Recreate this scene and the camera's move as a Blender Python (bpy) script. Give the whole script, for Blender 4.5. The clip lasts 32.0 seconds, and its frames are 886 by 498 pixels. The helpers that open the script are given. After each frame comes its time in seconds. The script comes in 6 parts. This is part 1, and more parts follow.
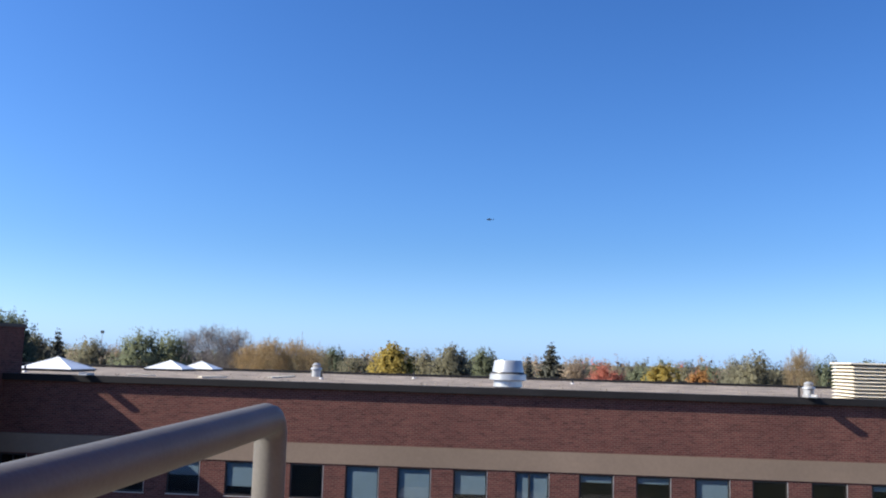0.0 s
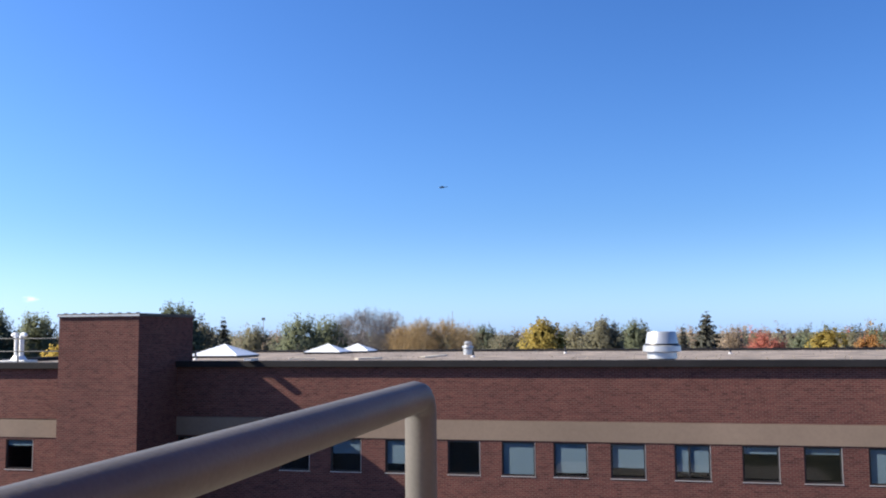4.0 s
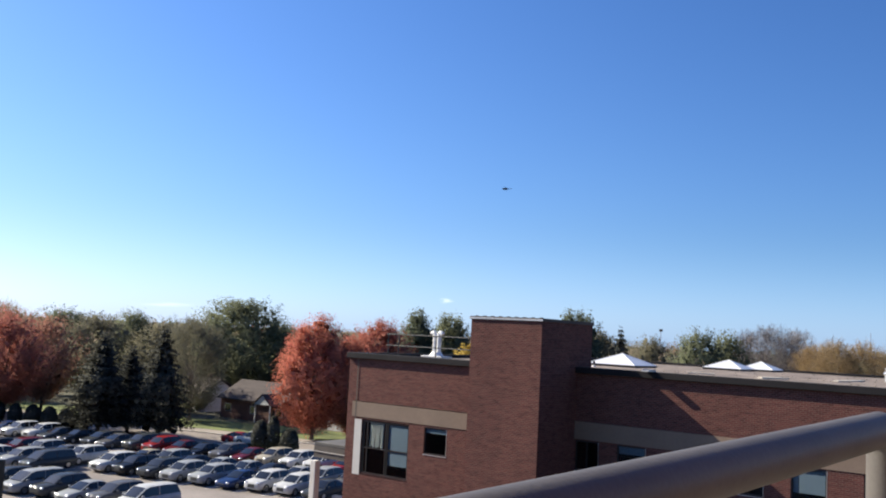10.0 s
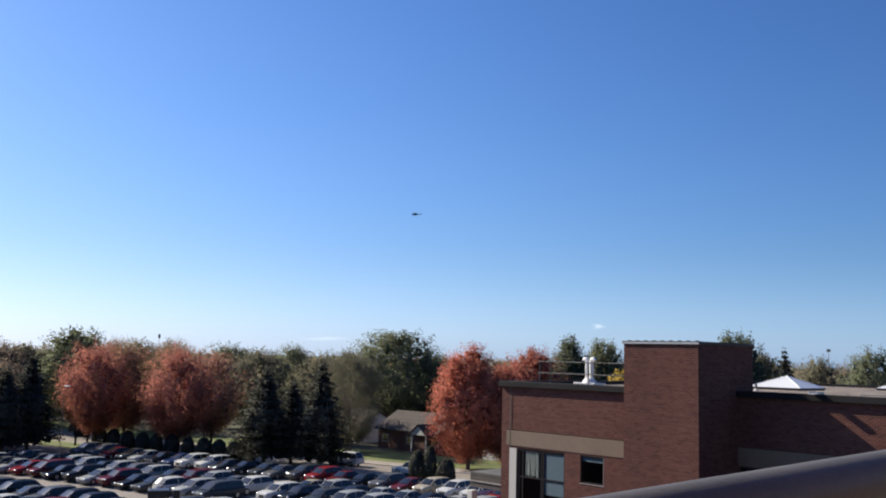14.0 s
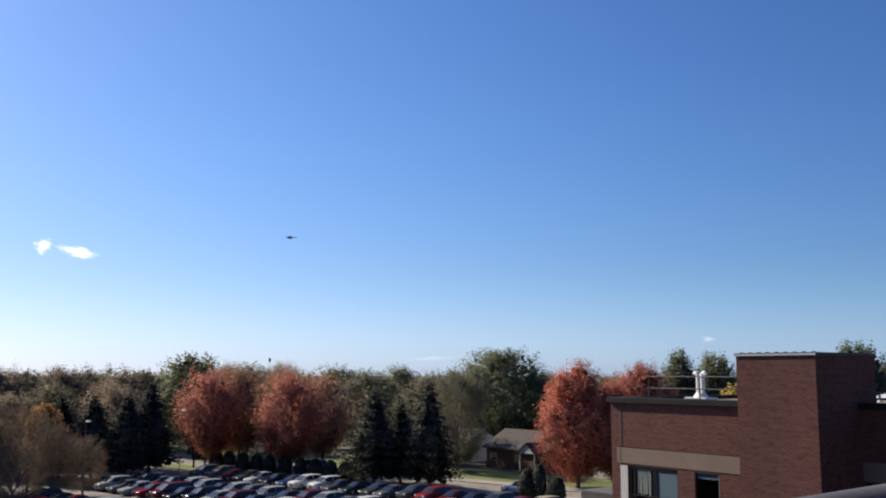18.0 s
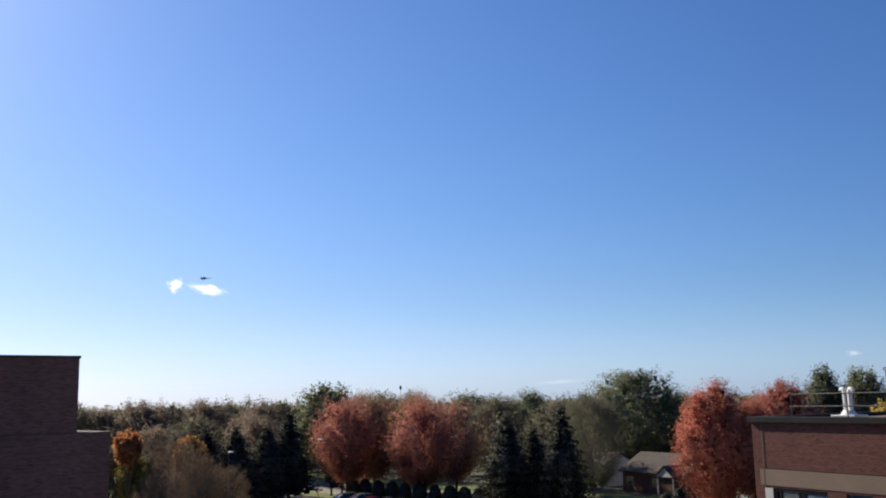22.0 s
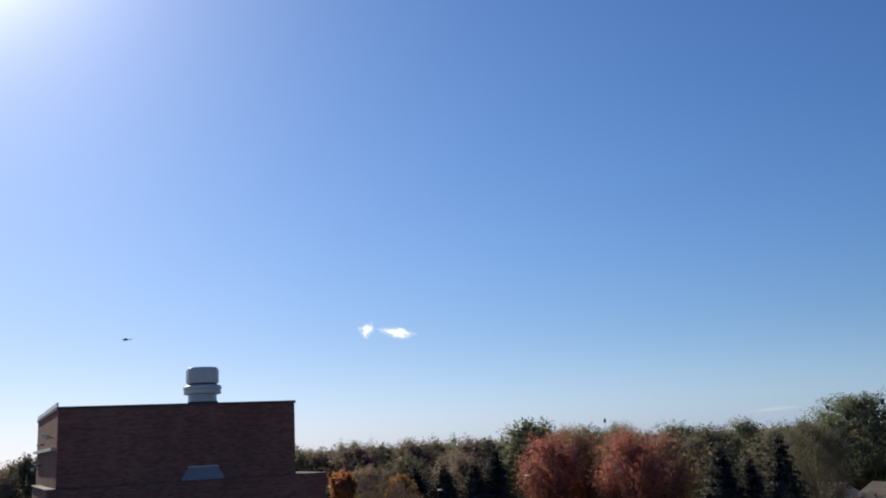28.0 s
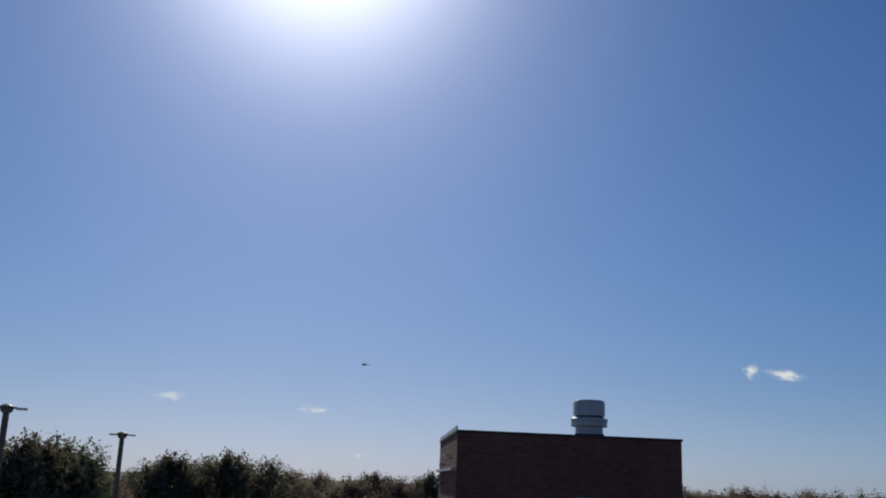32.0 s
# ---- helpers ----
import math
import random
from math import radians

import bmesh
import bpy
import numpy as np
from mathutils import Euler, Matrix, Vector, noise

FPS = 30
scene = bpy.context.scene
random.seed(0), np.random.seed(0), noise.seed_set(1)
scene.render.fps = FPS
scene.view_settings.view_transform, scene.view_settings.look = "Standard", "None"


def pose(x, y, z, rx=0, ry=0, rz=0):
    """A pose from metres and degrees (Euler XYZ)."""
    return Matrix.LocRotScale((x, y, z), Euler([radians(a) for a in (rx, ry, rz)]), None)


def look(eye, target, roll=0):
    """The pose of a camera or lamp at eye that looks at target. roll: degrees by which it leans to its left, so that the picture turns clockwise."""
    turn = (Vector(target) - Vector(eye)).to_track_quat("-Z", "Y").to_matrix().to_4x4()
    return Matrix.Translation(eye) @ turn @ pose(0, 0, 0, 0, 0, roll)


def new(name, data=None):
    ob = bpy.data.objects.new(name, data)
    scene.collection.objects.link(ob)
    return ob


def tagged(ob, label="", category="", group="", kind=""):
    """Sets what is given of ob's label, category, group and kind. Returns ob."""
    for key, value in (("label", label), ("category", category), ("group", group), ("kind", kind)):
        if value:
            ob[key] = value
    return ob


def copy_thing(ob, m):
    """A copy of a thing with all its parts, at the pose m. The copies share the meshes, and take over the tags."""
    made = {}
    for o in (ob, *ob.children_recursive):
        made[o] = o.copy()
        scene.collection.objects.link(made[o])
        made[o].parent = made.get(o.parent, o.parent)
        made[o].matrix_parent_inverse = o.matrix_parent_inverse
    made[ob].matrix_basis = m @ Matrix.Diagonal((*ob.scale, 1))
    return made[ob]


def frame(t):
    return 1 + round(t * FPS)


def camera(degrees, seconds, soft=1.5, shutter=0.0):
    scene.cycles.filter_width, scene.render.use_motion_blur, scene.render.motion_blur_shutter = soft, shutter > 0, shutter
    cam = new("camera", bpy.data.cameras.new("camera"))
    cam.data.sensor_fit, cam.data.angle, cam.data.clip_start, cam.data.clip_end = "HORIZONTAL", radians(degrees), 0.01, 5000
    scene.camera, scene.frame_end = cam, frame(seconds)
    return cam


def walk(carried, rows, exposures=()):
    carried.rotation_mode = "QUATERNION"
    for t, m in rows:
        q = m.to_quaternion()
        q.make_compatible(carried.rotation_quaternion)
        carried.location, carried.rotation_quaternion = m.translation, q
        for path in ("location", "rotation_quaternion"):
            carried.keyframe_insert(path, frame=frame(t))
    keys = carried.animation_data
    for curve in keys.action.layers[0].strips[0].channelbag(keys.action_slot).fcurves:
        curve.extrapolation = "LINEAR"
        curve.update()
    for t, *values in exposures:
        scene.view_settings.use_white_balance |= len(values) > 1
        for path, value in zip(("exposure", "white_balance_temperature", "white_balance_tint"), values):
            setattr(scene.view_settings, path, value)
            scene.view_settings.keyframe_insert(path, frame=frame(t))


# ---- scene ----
cam = camera(50.84, 32.0, soft=2.0)
HC = 14.0  # height of the eye above the car park

# seconds, sideways and upward sway of the hand, yaw, pitch, roll
PATH = [
    (0, -0.013, 0.013, 4.15, 6.65, 1.64),
    (0.5, -0.012, 0.013, 4.65, 6.64, 1.25),
    (1, -0.012, 0.012, 5.51, 6.60, 0.81),
    (1.5, -0.011, 0.012, 5.43, 6.65, 0.69),
    (2, -0.012, 0.010, 7.03, 6.49, 0.42),
    (2.5, -0.011, 0.009, 8.21, 6.13, 0.09),
    (3, -0.006, 0.010, 8.66, 5.49, 0.07),
    (3.5, -0.003, 0.013, 11.42, 5.38, -0.66),
    (5.5, -0.002, 0.004, 14.75, 4.48, -0.23),
    (6, -0.001, 0.004, 15.57, 4.70, -0.74),
    (6.5, -0.004, 0.003, 18.51, 5.17, -1.00),
    (7, -0.012, 0.003, 22.03, 5.01, -0.89),
    (7.5, -0.015, 0.002, 24.85, 4.71, -1.02),
    (8, -0.013, 0.000, 26.02, 4.23, -0.98),
    (8.5, -0.015, 0.007, 29.17, 3.85, -2.21),
    (9, -0.045, 0.024, 35.23, 5.31, -1.20),
    (9.5, -0.067, 0.016, 33.50, 4.83, -1.84),
    (10, -0.075, 0.012, 37.33, 5.25, 2.93),
    (10.5, -0.094, 0.011, 38.03, 5.96, 4.20),
    (11, -0.098, 0.009, 39.42, 5.95, 3.37),
    (11.5, -0.073, 0.010, 39.55, 6.49, 2.10),
    (12, -0.048, 0.011, 41.88, 6.59, 1.90),
    (12.5, -0.035, 0.009, 44.44, 6.67, 1.40),
    (13, -0.023, 0.007, 44.78, 6.50, 1.12),
    (13.5, -0.022, 0.007, 45.77, 6.92, 1.70),
    (14, -0.020, 0.007, 46.50, 6.62, 1.45),
    (14.5, -0.018, 0.006, 47.23, 6.58, 1.29),
    (16.5, -0.018, 0.006, 50.18, 7.95, 1.08),
    (17, -0.018, 0.006, 51.02, 8.27, 1.10),
    (17.5, -0.018, 0.006, 51.75, 7.99, 0.56),
    (18, -0.018, 0.006, 52.78, 7.64, 0.19),
    (18.5, -0.018, 0.006, 53.61, 7.40, 0.02),
    (19, -0.018, 0.006, 54.13, 7.37, -0.21),
    (19.5, -0.018, 0.006, 54.52, 7.33, -0.24),
    (20, -0.018, 0.006, 55.40, 7.39, -0.67),
    (20.5, -0.018, 0.006, 56.05, 7.55, -0.92),
    (21, -0.018, 0.006, 57.09, 7.91, -1.04),
    (21.5, -0.018, 0.006, 59.54, 8.39, -1.56),
    (22, -0.018, 0.006, 60.45, 9.21, -1.29),
    (22.5, -0.018, 0.006, 62.26, 9.87, -1.39),
    (23, -0.018, 0.006, 63.14, 10.35, -1.90),
    (23.5, -0.018, 0.006, 63.42, 10.79, -1.88),
    (24, -0.018, 0.006, 63.28, 11.23, -1.57),
    (24.5, -0.018, 0.006, 62.64, 11.33, -1.55),
    (26.5, -0.018, 0.006, 65.65, 14.79, -5.02),
    (27, -0.018, 0.006, 68.63, 14.06, -5.21),
    (27.5, -0.018, 0.006, 70.75, 13.76, -3.50),
    (28, -0.018, 0.006, 72.35, 11.74, -2.99),
    (28.5, -0.018, 0.006, 76.37, 9.37, 0.27),
    (28.6, -0.018, 0.006, 77.11, 8.99, 0.81),
    (29, -0.018, 0.006, 83.36, 10.50, 3.21),
    (29.5, -0.018, 0.006, 89.16, 14.10, 4.32),
    (30, -0.018, 0.006, 91.77, 15.09, 4.46),
    (30.5, -0.018, 0.006, 90.33, 12.40, 4.14),
    (31, -0.018, 0.006, 92.95, 14.41, 3.56),
    (31.5, -0.018, 0.006, 94.21, 13.40, 2.26),
    (32, -0.018, 0.006, 96.33, 14.01, 2.34),
]

# seconds, stops, kelvin, tint: the camera's own drift as it turns towards the sun
EXPOSURE = [(0, 1.1, 6450, 5), (2, 1.11, 6400, 5), (3, 1.2, 6500, 6), (6, 1.18, 6600, 7), (8, 1.16, 6700, 7), (8.6, 1.33, 6900, 7), (9, 1.14, 6900, 7), (10, 0.89, 6900, 7), (11, 0.71, 6900, 7), (12, 0.7, 6850, 7), (13, 0.59, 6850, 7), (14, 0.56, 6900, 7), (17, 0.44, 7000, 7), (20, 0.4, 7000, 7), (21, 0.47, 7000, 7), (22, 0.35, 7050, 7), (23, 0.01, 7100, 6), (24, 0.22, 7100, 6), (27, 0.22, 7090, 5), (28, 0.05, 7040, 4), (29, 0.0, 6940, 4), (30, -0.55, 6620, 3), (32, -0.87, 6370, 3)]


def gaze(dx, dz, yaw, pitch, roll):
    eye = Vector((dx, 0, HC + dz))
    a, p = radians(yaw), radians(pitch)
    return look(eye, eye + Vector((-math.sin(a) * math.cos(p), math.cos(a) * math.cos(p), math.sin(p))) * 100, roll)


walk(cam, [(t, gaze(*row)) for t, *row in PATH], exposures=EXPOSURE)

# ---- sky, sun ----
SUN_AZ, SUN_EL = 105.6, 34.0
world = bpy.data.worlds.new("sky")
scene.world = world
world.use_nodes = True
wn = world.node_tree
sky = wn.nodes.new("ShaderNodeTexSky")
sky.sky_type = "NISHITA"
sky.sun_disc = False
sky.sun_elevation = radians(SUN_EL)
sky.sun_rotation = radians(-SUN_AZ)
sky.altitude = 200
sky.air_density, sky.dust_density, sky.ozone_density = 1.0, 0.65, 2.0
split, join = wn.nodes.new("ShaderNodeSeparateColor"), wn.nodes.new("ShaderNodeCombineColor")
wn.links.new(sky.outputs[0], split.inputs[0])
for k, (low, power, gain, soft) in enumerate(((0.1, 1.35, 0.77, 0.5), (0.1, 1.28, 1.02, 0.52), (0.1, 1.3, 1.68, 0.36))):
    # the deep, dry autumn blue: each colour's fall from the horizon up
    scaled, bent, lifted = (wn.nodes.new("ShaderNodeMath") for _ in range(3))
    scaled.operation, bent.operation, lifted.operation = "MULTIPLY", "POWER", "MULTIPLY"
    scaled.inputs[1].default_value, bent.inputs[1].default_value, lifted.inputs[1].default_value = low, power, gain
    wn.links.new(split.outputs[k], scaled.inputs[0])
    wn.links.new(scaled.outputs[0], bent.inputs[0])
    wn.links.new(bent.outputs[0], lifted.inputs[0])
    # and a soft shoulder, so that the haze round the sun stays coloured
    under, rolled = wn.nodes.new("ShaderNodeMath"), wn.nodes.new("ShaderNodeMath")
    under.operation, rolled.operation = "MULTIPLY_ADD", "DIVIDE"
    under.inputs[1].default_value, under.inputs[2].default_value = soft, 1.0
    wn.links.new(lifted.outputs[0], under.inputs[0])
    wn.links.new(lifted.outputs[0], rolled.inputs[0])
    wn.links.new(under.outputs[0], rolled.inputs[1])
    wn.links.new(rolled.outputs[0], join.inputs[k])
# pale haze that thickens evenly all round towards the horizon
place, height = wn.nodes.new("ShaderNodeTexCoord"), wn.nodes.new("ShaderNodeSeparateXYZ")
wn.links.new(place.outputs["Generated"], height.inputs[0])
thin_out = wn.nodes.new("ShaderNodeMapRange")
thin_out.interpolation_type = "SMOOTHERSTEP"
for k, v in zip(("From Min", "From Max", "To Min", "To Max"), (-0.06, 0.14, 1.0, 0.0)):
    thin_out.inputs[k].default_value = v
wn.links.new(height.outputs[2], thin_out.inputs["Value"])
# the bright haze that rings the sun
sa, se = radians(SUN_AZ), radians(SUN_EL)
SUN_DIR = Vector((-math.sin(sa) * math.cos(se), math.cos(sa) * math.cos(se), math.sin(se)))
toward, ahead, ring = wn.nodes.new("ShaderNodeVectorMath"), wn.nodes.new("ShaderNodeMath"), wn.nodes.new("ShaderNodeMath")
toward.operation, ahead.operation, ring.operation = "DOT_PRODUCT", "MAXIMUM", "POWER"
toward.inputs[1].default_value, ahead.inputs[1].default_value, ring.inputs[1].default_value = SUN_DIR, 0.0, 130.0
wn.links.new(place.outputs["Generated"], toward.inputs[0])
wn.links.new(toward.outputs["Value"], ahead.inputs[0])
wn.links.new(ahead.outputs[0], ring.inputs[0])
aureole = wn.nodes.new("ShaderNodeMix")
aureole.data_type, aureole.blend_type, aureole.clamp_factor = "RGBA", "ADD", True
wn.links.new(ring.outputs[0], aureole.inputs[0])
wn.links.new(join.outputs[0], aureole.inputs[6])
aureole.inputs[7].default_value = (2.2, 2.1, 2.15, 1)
# the wide lilac haze about it
spread, halo = wn.nodes.new("ShaderNodeMath"), wn.nodes.new("ShaderNodeMix")
spread.operation, spread.inputs[1].default_value = "POWER", 42.0
halo.data_type, halo.blend_type = "RGBA", "ADD"
wn.links.new(ahead.outputs[0], spread.inputs[0])
wn.links.new(spread.outputs[0], halo.inputs[0])
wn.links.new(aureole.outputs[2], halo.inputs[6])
halo.inputs[7].default_value = (0.20, 0.165, 0.21, 1)
# the sky deepens away from the sun and pales a little again opposite to it
aside, deep, dim = wn.nodes.new("ShaderNodeMapRange"), wn.nodes.new("ShaderNodeValToRGB"), wn.nodes.new("ShaderNodeMix")
aside.inputs["From Min"].default_value, aside.inputs["From Max"].default_value = -1.0, 1.0
wn.links.new(toward.outputs["Value"], aside.inputs["Value"])
wn.links.new(aside.outputs[0], deep.inputs[0])
deep.color_ramp.interpolation = "B_SPLINE"
for k, c in ((0.0, (0.9, 0.9, 0.9)), (0.28, (0.49, 0.56, 0.60)), (0.62, (0.74, 0.79, 0.81)), (1.0, (1.04, 1.04, 1.03))):
    stop = deep.color_ramp.elements[0] if k == 0 else deep.color_ramp.elements[-1] if k == 1 else deep.color_ramp.elements.new(k)
    stop.color = (*c, 1)
dim.data_type, dim.blend_type = "RGBA", "MULTIPLY"
dim.inputs[0].default_value = 1.0
wn.links.new(halo.outputs[2], dim.inputs[6])
wn.links.new(deep.outputs[0], dim.inputs[7])
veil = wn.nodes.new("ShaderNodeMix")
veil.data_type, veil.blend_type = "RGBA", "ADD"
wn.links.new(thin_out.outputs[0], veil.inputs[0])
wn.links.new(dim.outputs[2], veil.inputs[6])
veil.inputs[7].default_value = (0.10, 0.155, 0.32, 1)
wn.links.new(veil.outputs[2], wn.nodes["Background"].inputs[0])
wn.nodes["Background"].inputs[1].default_value = 1.0

sun = new("sun", bpy.data.lights.new("sun", "SUN"))
sun.data.energy, sun.data.angle, sun.data.color = 5.0, radians(0.5), (1.0, 0.93, 0.82)
sun.matrix_world = look(SUN_DIR * 300, (0, 0, 0))


# ---- materials ----
def blank(name):
    m = bpy.data.materials.new(name)
    m.use_nodes = True
    nt = m.node_tree
    return m, nt, nt.nodes["Principled BSDF"]


def noise_node(nt, scale, detail=4, source="Object", stretch=None):
    co = nt.nodes.new("ShaderNodeTexCoord")
    n = nt.nodes.new("ShaderNodeTexNoise")
    n.inputs["Scale"].default_value, n.inputs["Detail"].default_value = scale, detail
    out = co.outputs[source]
    if stretch:
        mp = nt.nodes.new("ShaderNodeMapping")
        mp.inputs["Scale"].default_value = stretch
        nt.links.new(out, mp.inputs[0])
        out = mp.outputs[0]
    nt.links.new(out, n.inputs["Vector"])
    return n


def ramp(nt, fac, stops):
    r = nt.nodes.new("ShaderNodeValToRGB")
    els = r.color_ramp.elements
    while len(els) < len(stops):
        els.new(0.5)
    for e, (p, c) in zip(els, stops):
        e.position, e.color = p, (*c, 1)
    nt.links.new(fac, r.inputs[0])
    return r.outputs[0]


def tint(c, k):
    return tuple(min(1.0, v * k) for v in c)


def mix(nt, fac, a, b, kind="MIX"):
    n = nt.nodes.new("ShaderNodeMix")
    n.data_type, n.blend_type = "RGBA", kind
    for sock, v in ((n.inputs[0], fac), (n.inputs[6], a), (n.inputs[7], b)):
        if isinstance(v, (int, float)):
            sock.default_value = v
        elif isinstance(v, tuple):
            sock.default_value = (*v, 1)
        else:
            nt.links.new(v, sock)
    return n.outputs[2]


def add_bump(nt, bsdf, fac, strength, dist=0.01):
    b = nt.nodes.new("ShaderNodeBump")
    b.inputs["Strength"].default_value, b.inputs["Distance"].default_value = strength, dist
    nt.links.new(fac, b.inputs["Height"])
    nt.links.new(b.outputs[0], bsdf.inputs["Normal"])


def mat(name, base, rough=0.7, metal=0.0, var=0.2, big=0.5, fine=12.0, bump=0.15, coat=0.0, stretch=None, emit=0.0, spec=0.5):
    """A surface with stains at one scale and grain at another."""
    m, nt, b = blank(name)
    n1, n2 = noise_node(nt, big, 3, stretch=stretch), noise_node(nt, fine, 5, stretch=stretch)
    c1 = ramp(nt, n1.outputs[0], [(0.3, tint(base, 1 - var)), (0.7, tint(base, 1 + var))])
    c2 = ramp(nt, n2.outputs[0], [(0.3, (1 - var,) * 3), (0.7, (1.0,) * 3)])
    nt.links.new(mix(nt, 0.8, c1, c2, "MULTIPLY"), b.inputs["Base Color"])
    b.inputs["Roughness"].default_value, b.inputs["Metallic"].default_value = rough, metal
    b.inputs["Coat Weight"].default_value = coat
    b.inputs["Specular IOR Level"].default_value = spec
    if emit:
        b.inputs["Emission Color"].default_value, b.inputs["Emission Strength"].default_value = (*base, 1), emit
    if bump:
        add_bump(nt, b, n2.outputs[0], bump)
    return m


def brick_mat(name, c1, c2, mortar):
    """Running bond in real brick sizes, on walls that face any side."""
    m, nt, b = blank(name)
    geo = nt.nodes.new("ShaderNodeNewGeometry")
    sep = nt.nodes.new("ShaderNodeSeparateXYZ")
    nt.links.new(geo.outputs["Position"], sep.inputs[0])
    add = nt.nodes.new("ShaderNodeMath")
    nt.links.new(sep.outputs[0], add.inputs[0])
    nt.links.new(sep.outputs[1], add.inputs[1])
    com = nt.nodes.new("ShaderNodeCombineXYZ")
    nt.links.new(add.outputs[0], com.inputs[0])
    nt.links.new(sep.outputs[2], com.inputs[1])
    br = nt.nodes.new("ShaderNodeTexBrick")
    br.offset = 0.5
    for k, v in (("Scale", 1.0), ("Mortar Size", 0.012), ("Mortar Smooth", 0.3), ("Bias", -0.25), ("Brick Width", 0.205), ("Row Height", 0.0677)):
        br.inputs[k].default_value = v
    br.inputs["Color1"].default_value, br.inputs["Color2"].default_value, br.inputs["Mortar"].default_value = (*c1, 1), (*c2, 1), (*mortar, 1)
    nt.links.new(com.outputs[0], br.inputs["Vector"])
    shift = nt.nodes.new("ShaderNodeVectorMath")
    shift.inputs[1].default_value = (41.0, 27.08, 0)
    nt.links.new(com.outputs[0], shift.inputs[0])
    odd = nt.nodes.new("ShaderNodeTexBrick")
    odd.offset = 0.5
    for k, v in (("Scale", 1.0), ("Mortar Size", 0.0), ("Bias", -0.62), ("Brick Width", 0.205), ("Row Height", 0.0677)):
        odd.inputs[k].default_value = v
    odd.inputs["Color1"].default_value, odd.inputs["Color2"].default_value = (1, 1, 1, 1), (0.22, 0.2, 0.24, 1)
    nt.links.new(shift.outputs[0], odd.inputs["Vector"])
    streak = nt.nodes.new("ShaderNodeTexNoise")
    streak.inputs["Scale"].default_value, streak.inputs["Detail"].default_value = 1.0, 3
    mp = nt.nodes.new("ShaderNodeMapping")
    mp.inputs["Scale"].default_value = (0.7, 13.0, 1.0)
    nt.links.new(com.outputs[0], mp.inputs[0])
    nt.links.new(mp.outputs[0], streak.inputs["Vector"])
    rows = ramp(nt, streak.outputs[0], [(0.34, (0.5, 0.48, 0.5)), (0.64, (1.14, 1.1, 1.06))])
    soil = noise_node(nt, 0.35, 4, "Object", (1, 1, 0.4))
    stain = ramp(nt, soil.outputs[0], [(0.3, (0.78, 0.78, 0.8)), (0.65, (1.05, 1.04, 1.02))])
    col = mix(nt, 0.8, mix(nt, 0.3, mix(nt, 0.85, br.outputs[0], odd.outputs[0], "MULTIPLY"), rows, "MULTIPLY"), stain, "MULTIPLY")
    nt.links.new(col, b.inputs["Base Color"])
    b.inputs["Roughness"].default_value, b.inputs["Specular IOR Level"].default_value = 0.9, 0.12
    add_bump(nt, b, br.outputs["Fac"], -0.5, 0.008)
    return m


def leaf_mat(name, stops, glow=0.35):
    """Leaves: each one its own shade, half of the light passes through."""
    m, nt, b = blank(name)
    geo = nt.nodes.new("ShaderNodeNewGeometry")
    col = ramp(nt, geo.outputs["Random Per Island"], stops)
    info = nt.nodes.new("ShaderNodeObjectInfo")
    tone = ramp(nt, info.outputs["Random"], [(0.0, (0.8, 0.82, 0.85)), (1.0, (1.12, 1.08, 1.0))])
    col = mix(nt, 1.0, col, tone, "MULTIPLY")
    nt.nodes.remove(b)
    d, tr, mx = nt.nodes.new("ShaderNodeBsdfDiffuse"), nt.nodes.new("ShaderNodeBsdfTranslucent"), nt.nodes.new("ShaderNodeMixShader")
    mx.inputs[0].default_value = min(glow, 0.5)
    nt.links.new(col, d.inputs[0])
    nt.links.new(col, tr.inputs[0])
    nt.links.new(d.outputs[0], mx.inputs[1])
    nt.links.new(tr.outputs[0], mx.inputs[2])
    nt.links.new(mx.outputs[0], nt.nodes["Material Output"].inputs[0])
    return m


def glass_mat(name, tintc=(0.9, 0.94, 0.96)):
    m, nt, b = blank(name)
    nt.nodes.remove(b)
    t, g, mx = nt.nodes.new("ShaderNodeBsdfTransparent"), nt.nodes.new("ShaderNodeBsdfGlossy"), nt.nodes.new("ShaderNodeMixShader")
    t.inputs[0].default_value = (*tintc, 1)
    g.inputs["Roughness"].default_value = 0.03
    # the gloss grows alike on both faces of the pane
    lw, steep, gloss = nt.nodes.new("ShaderNodeLayerWeight"), nt.nodes.new("ShaderNodeMath"), nt.nodes.new("ShaderNodeMath")
    steep.operation, gloss.operation = "POWER", "MULTIPLY_ADD"
    steep.inputs[1].default_value, gloss.inputs[1].default_value, gloss.inputs[2].default_value = 5.0, 0.9, 0.045
    nt.links.new(lw.outputs["Facing"], steep.inputs[0])
    nt.links.new(steep.outputs[0], gloss.inputs[0])
    nt.links.new(gloss.outputs[0], mx.inputs[0])
    nt.links.new(t.outputs[0], mx.inputs[1])
    nt.links.new(g.outputs[0], mx.inputs[2])
    nt.links.new(mx.outputs[0], nt.nodes["Material Output"].inputs[0])
    return m


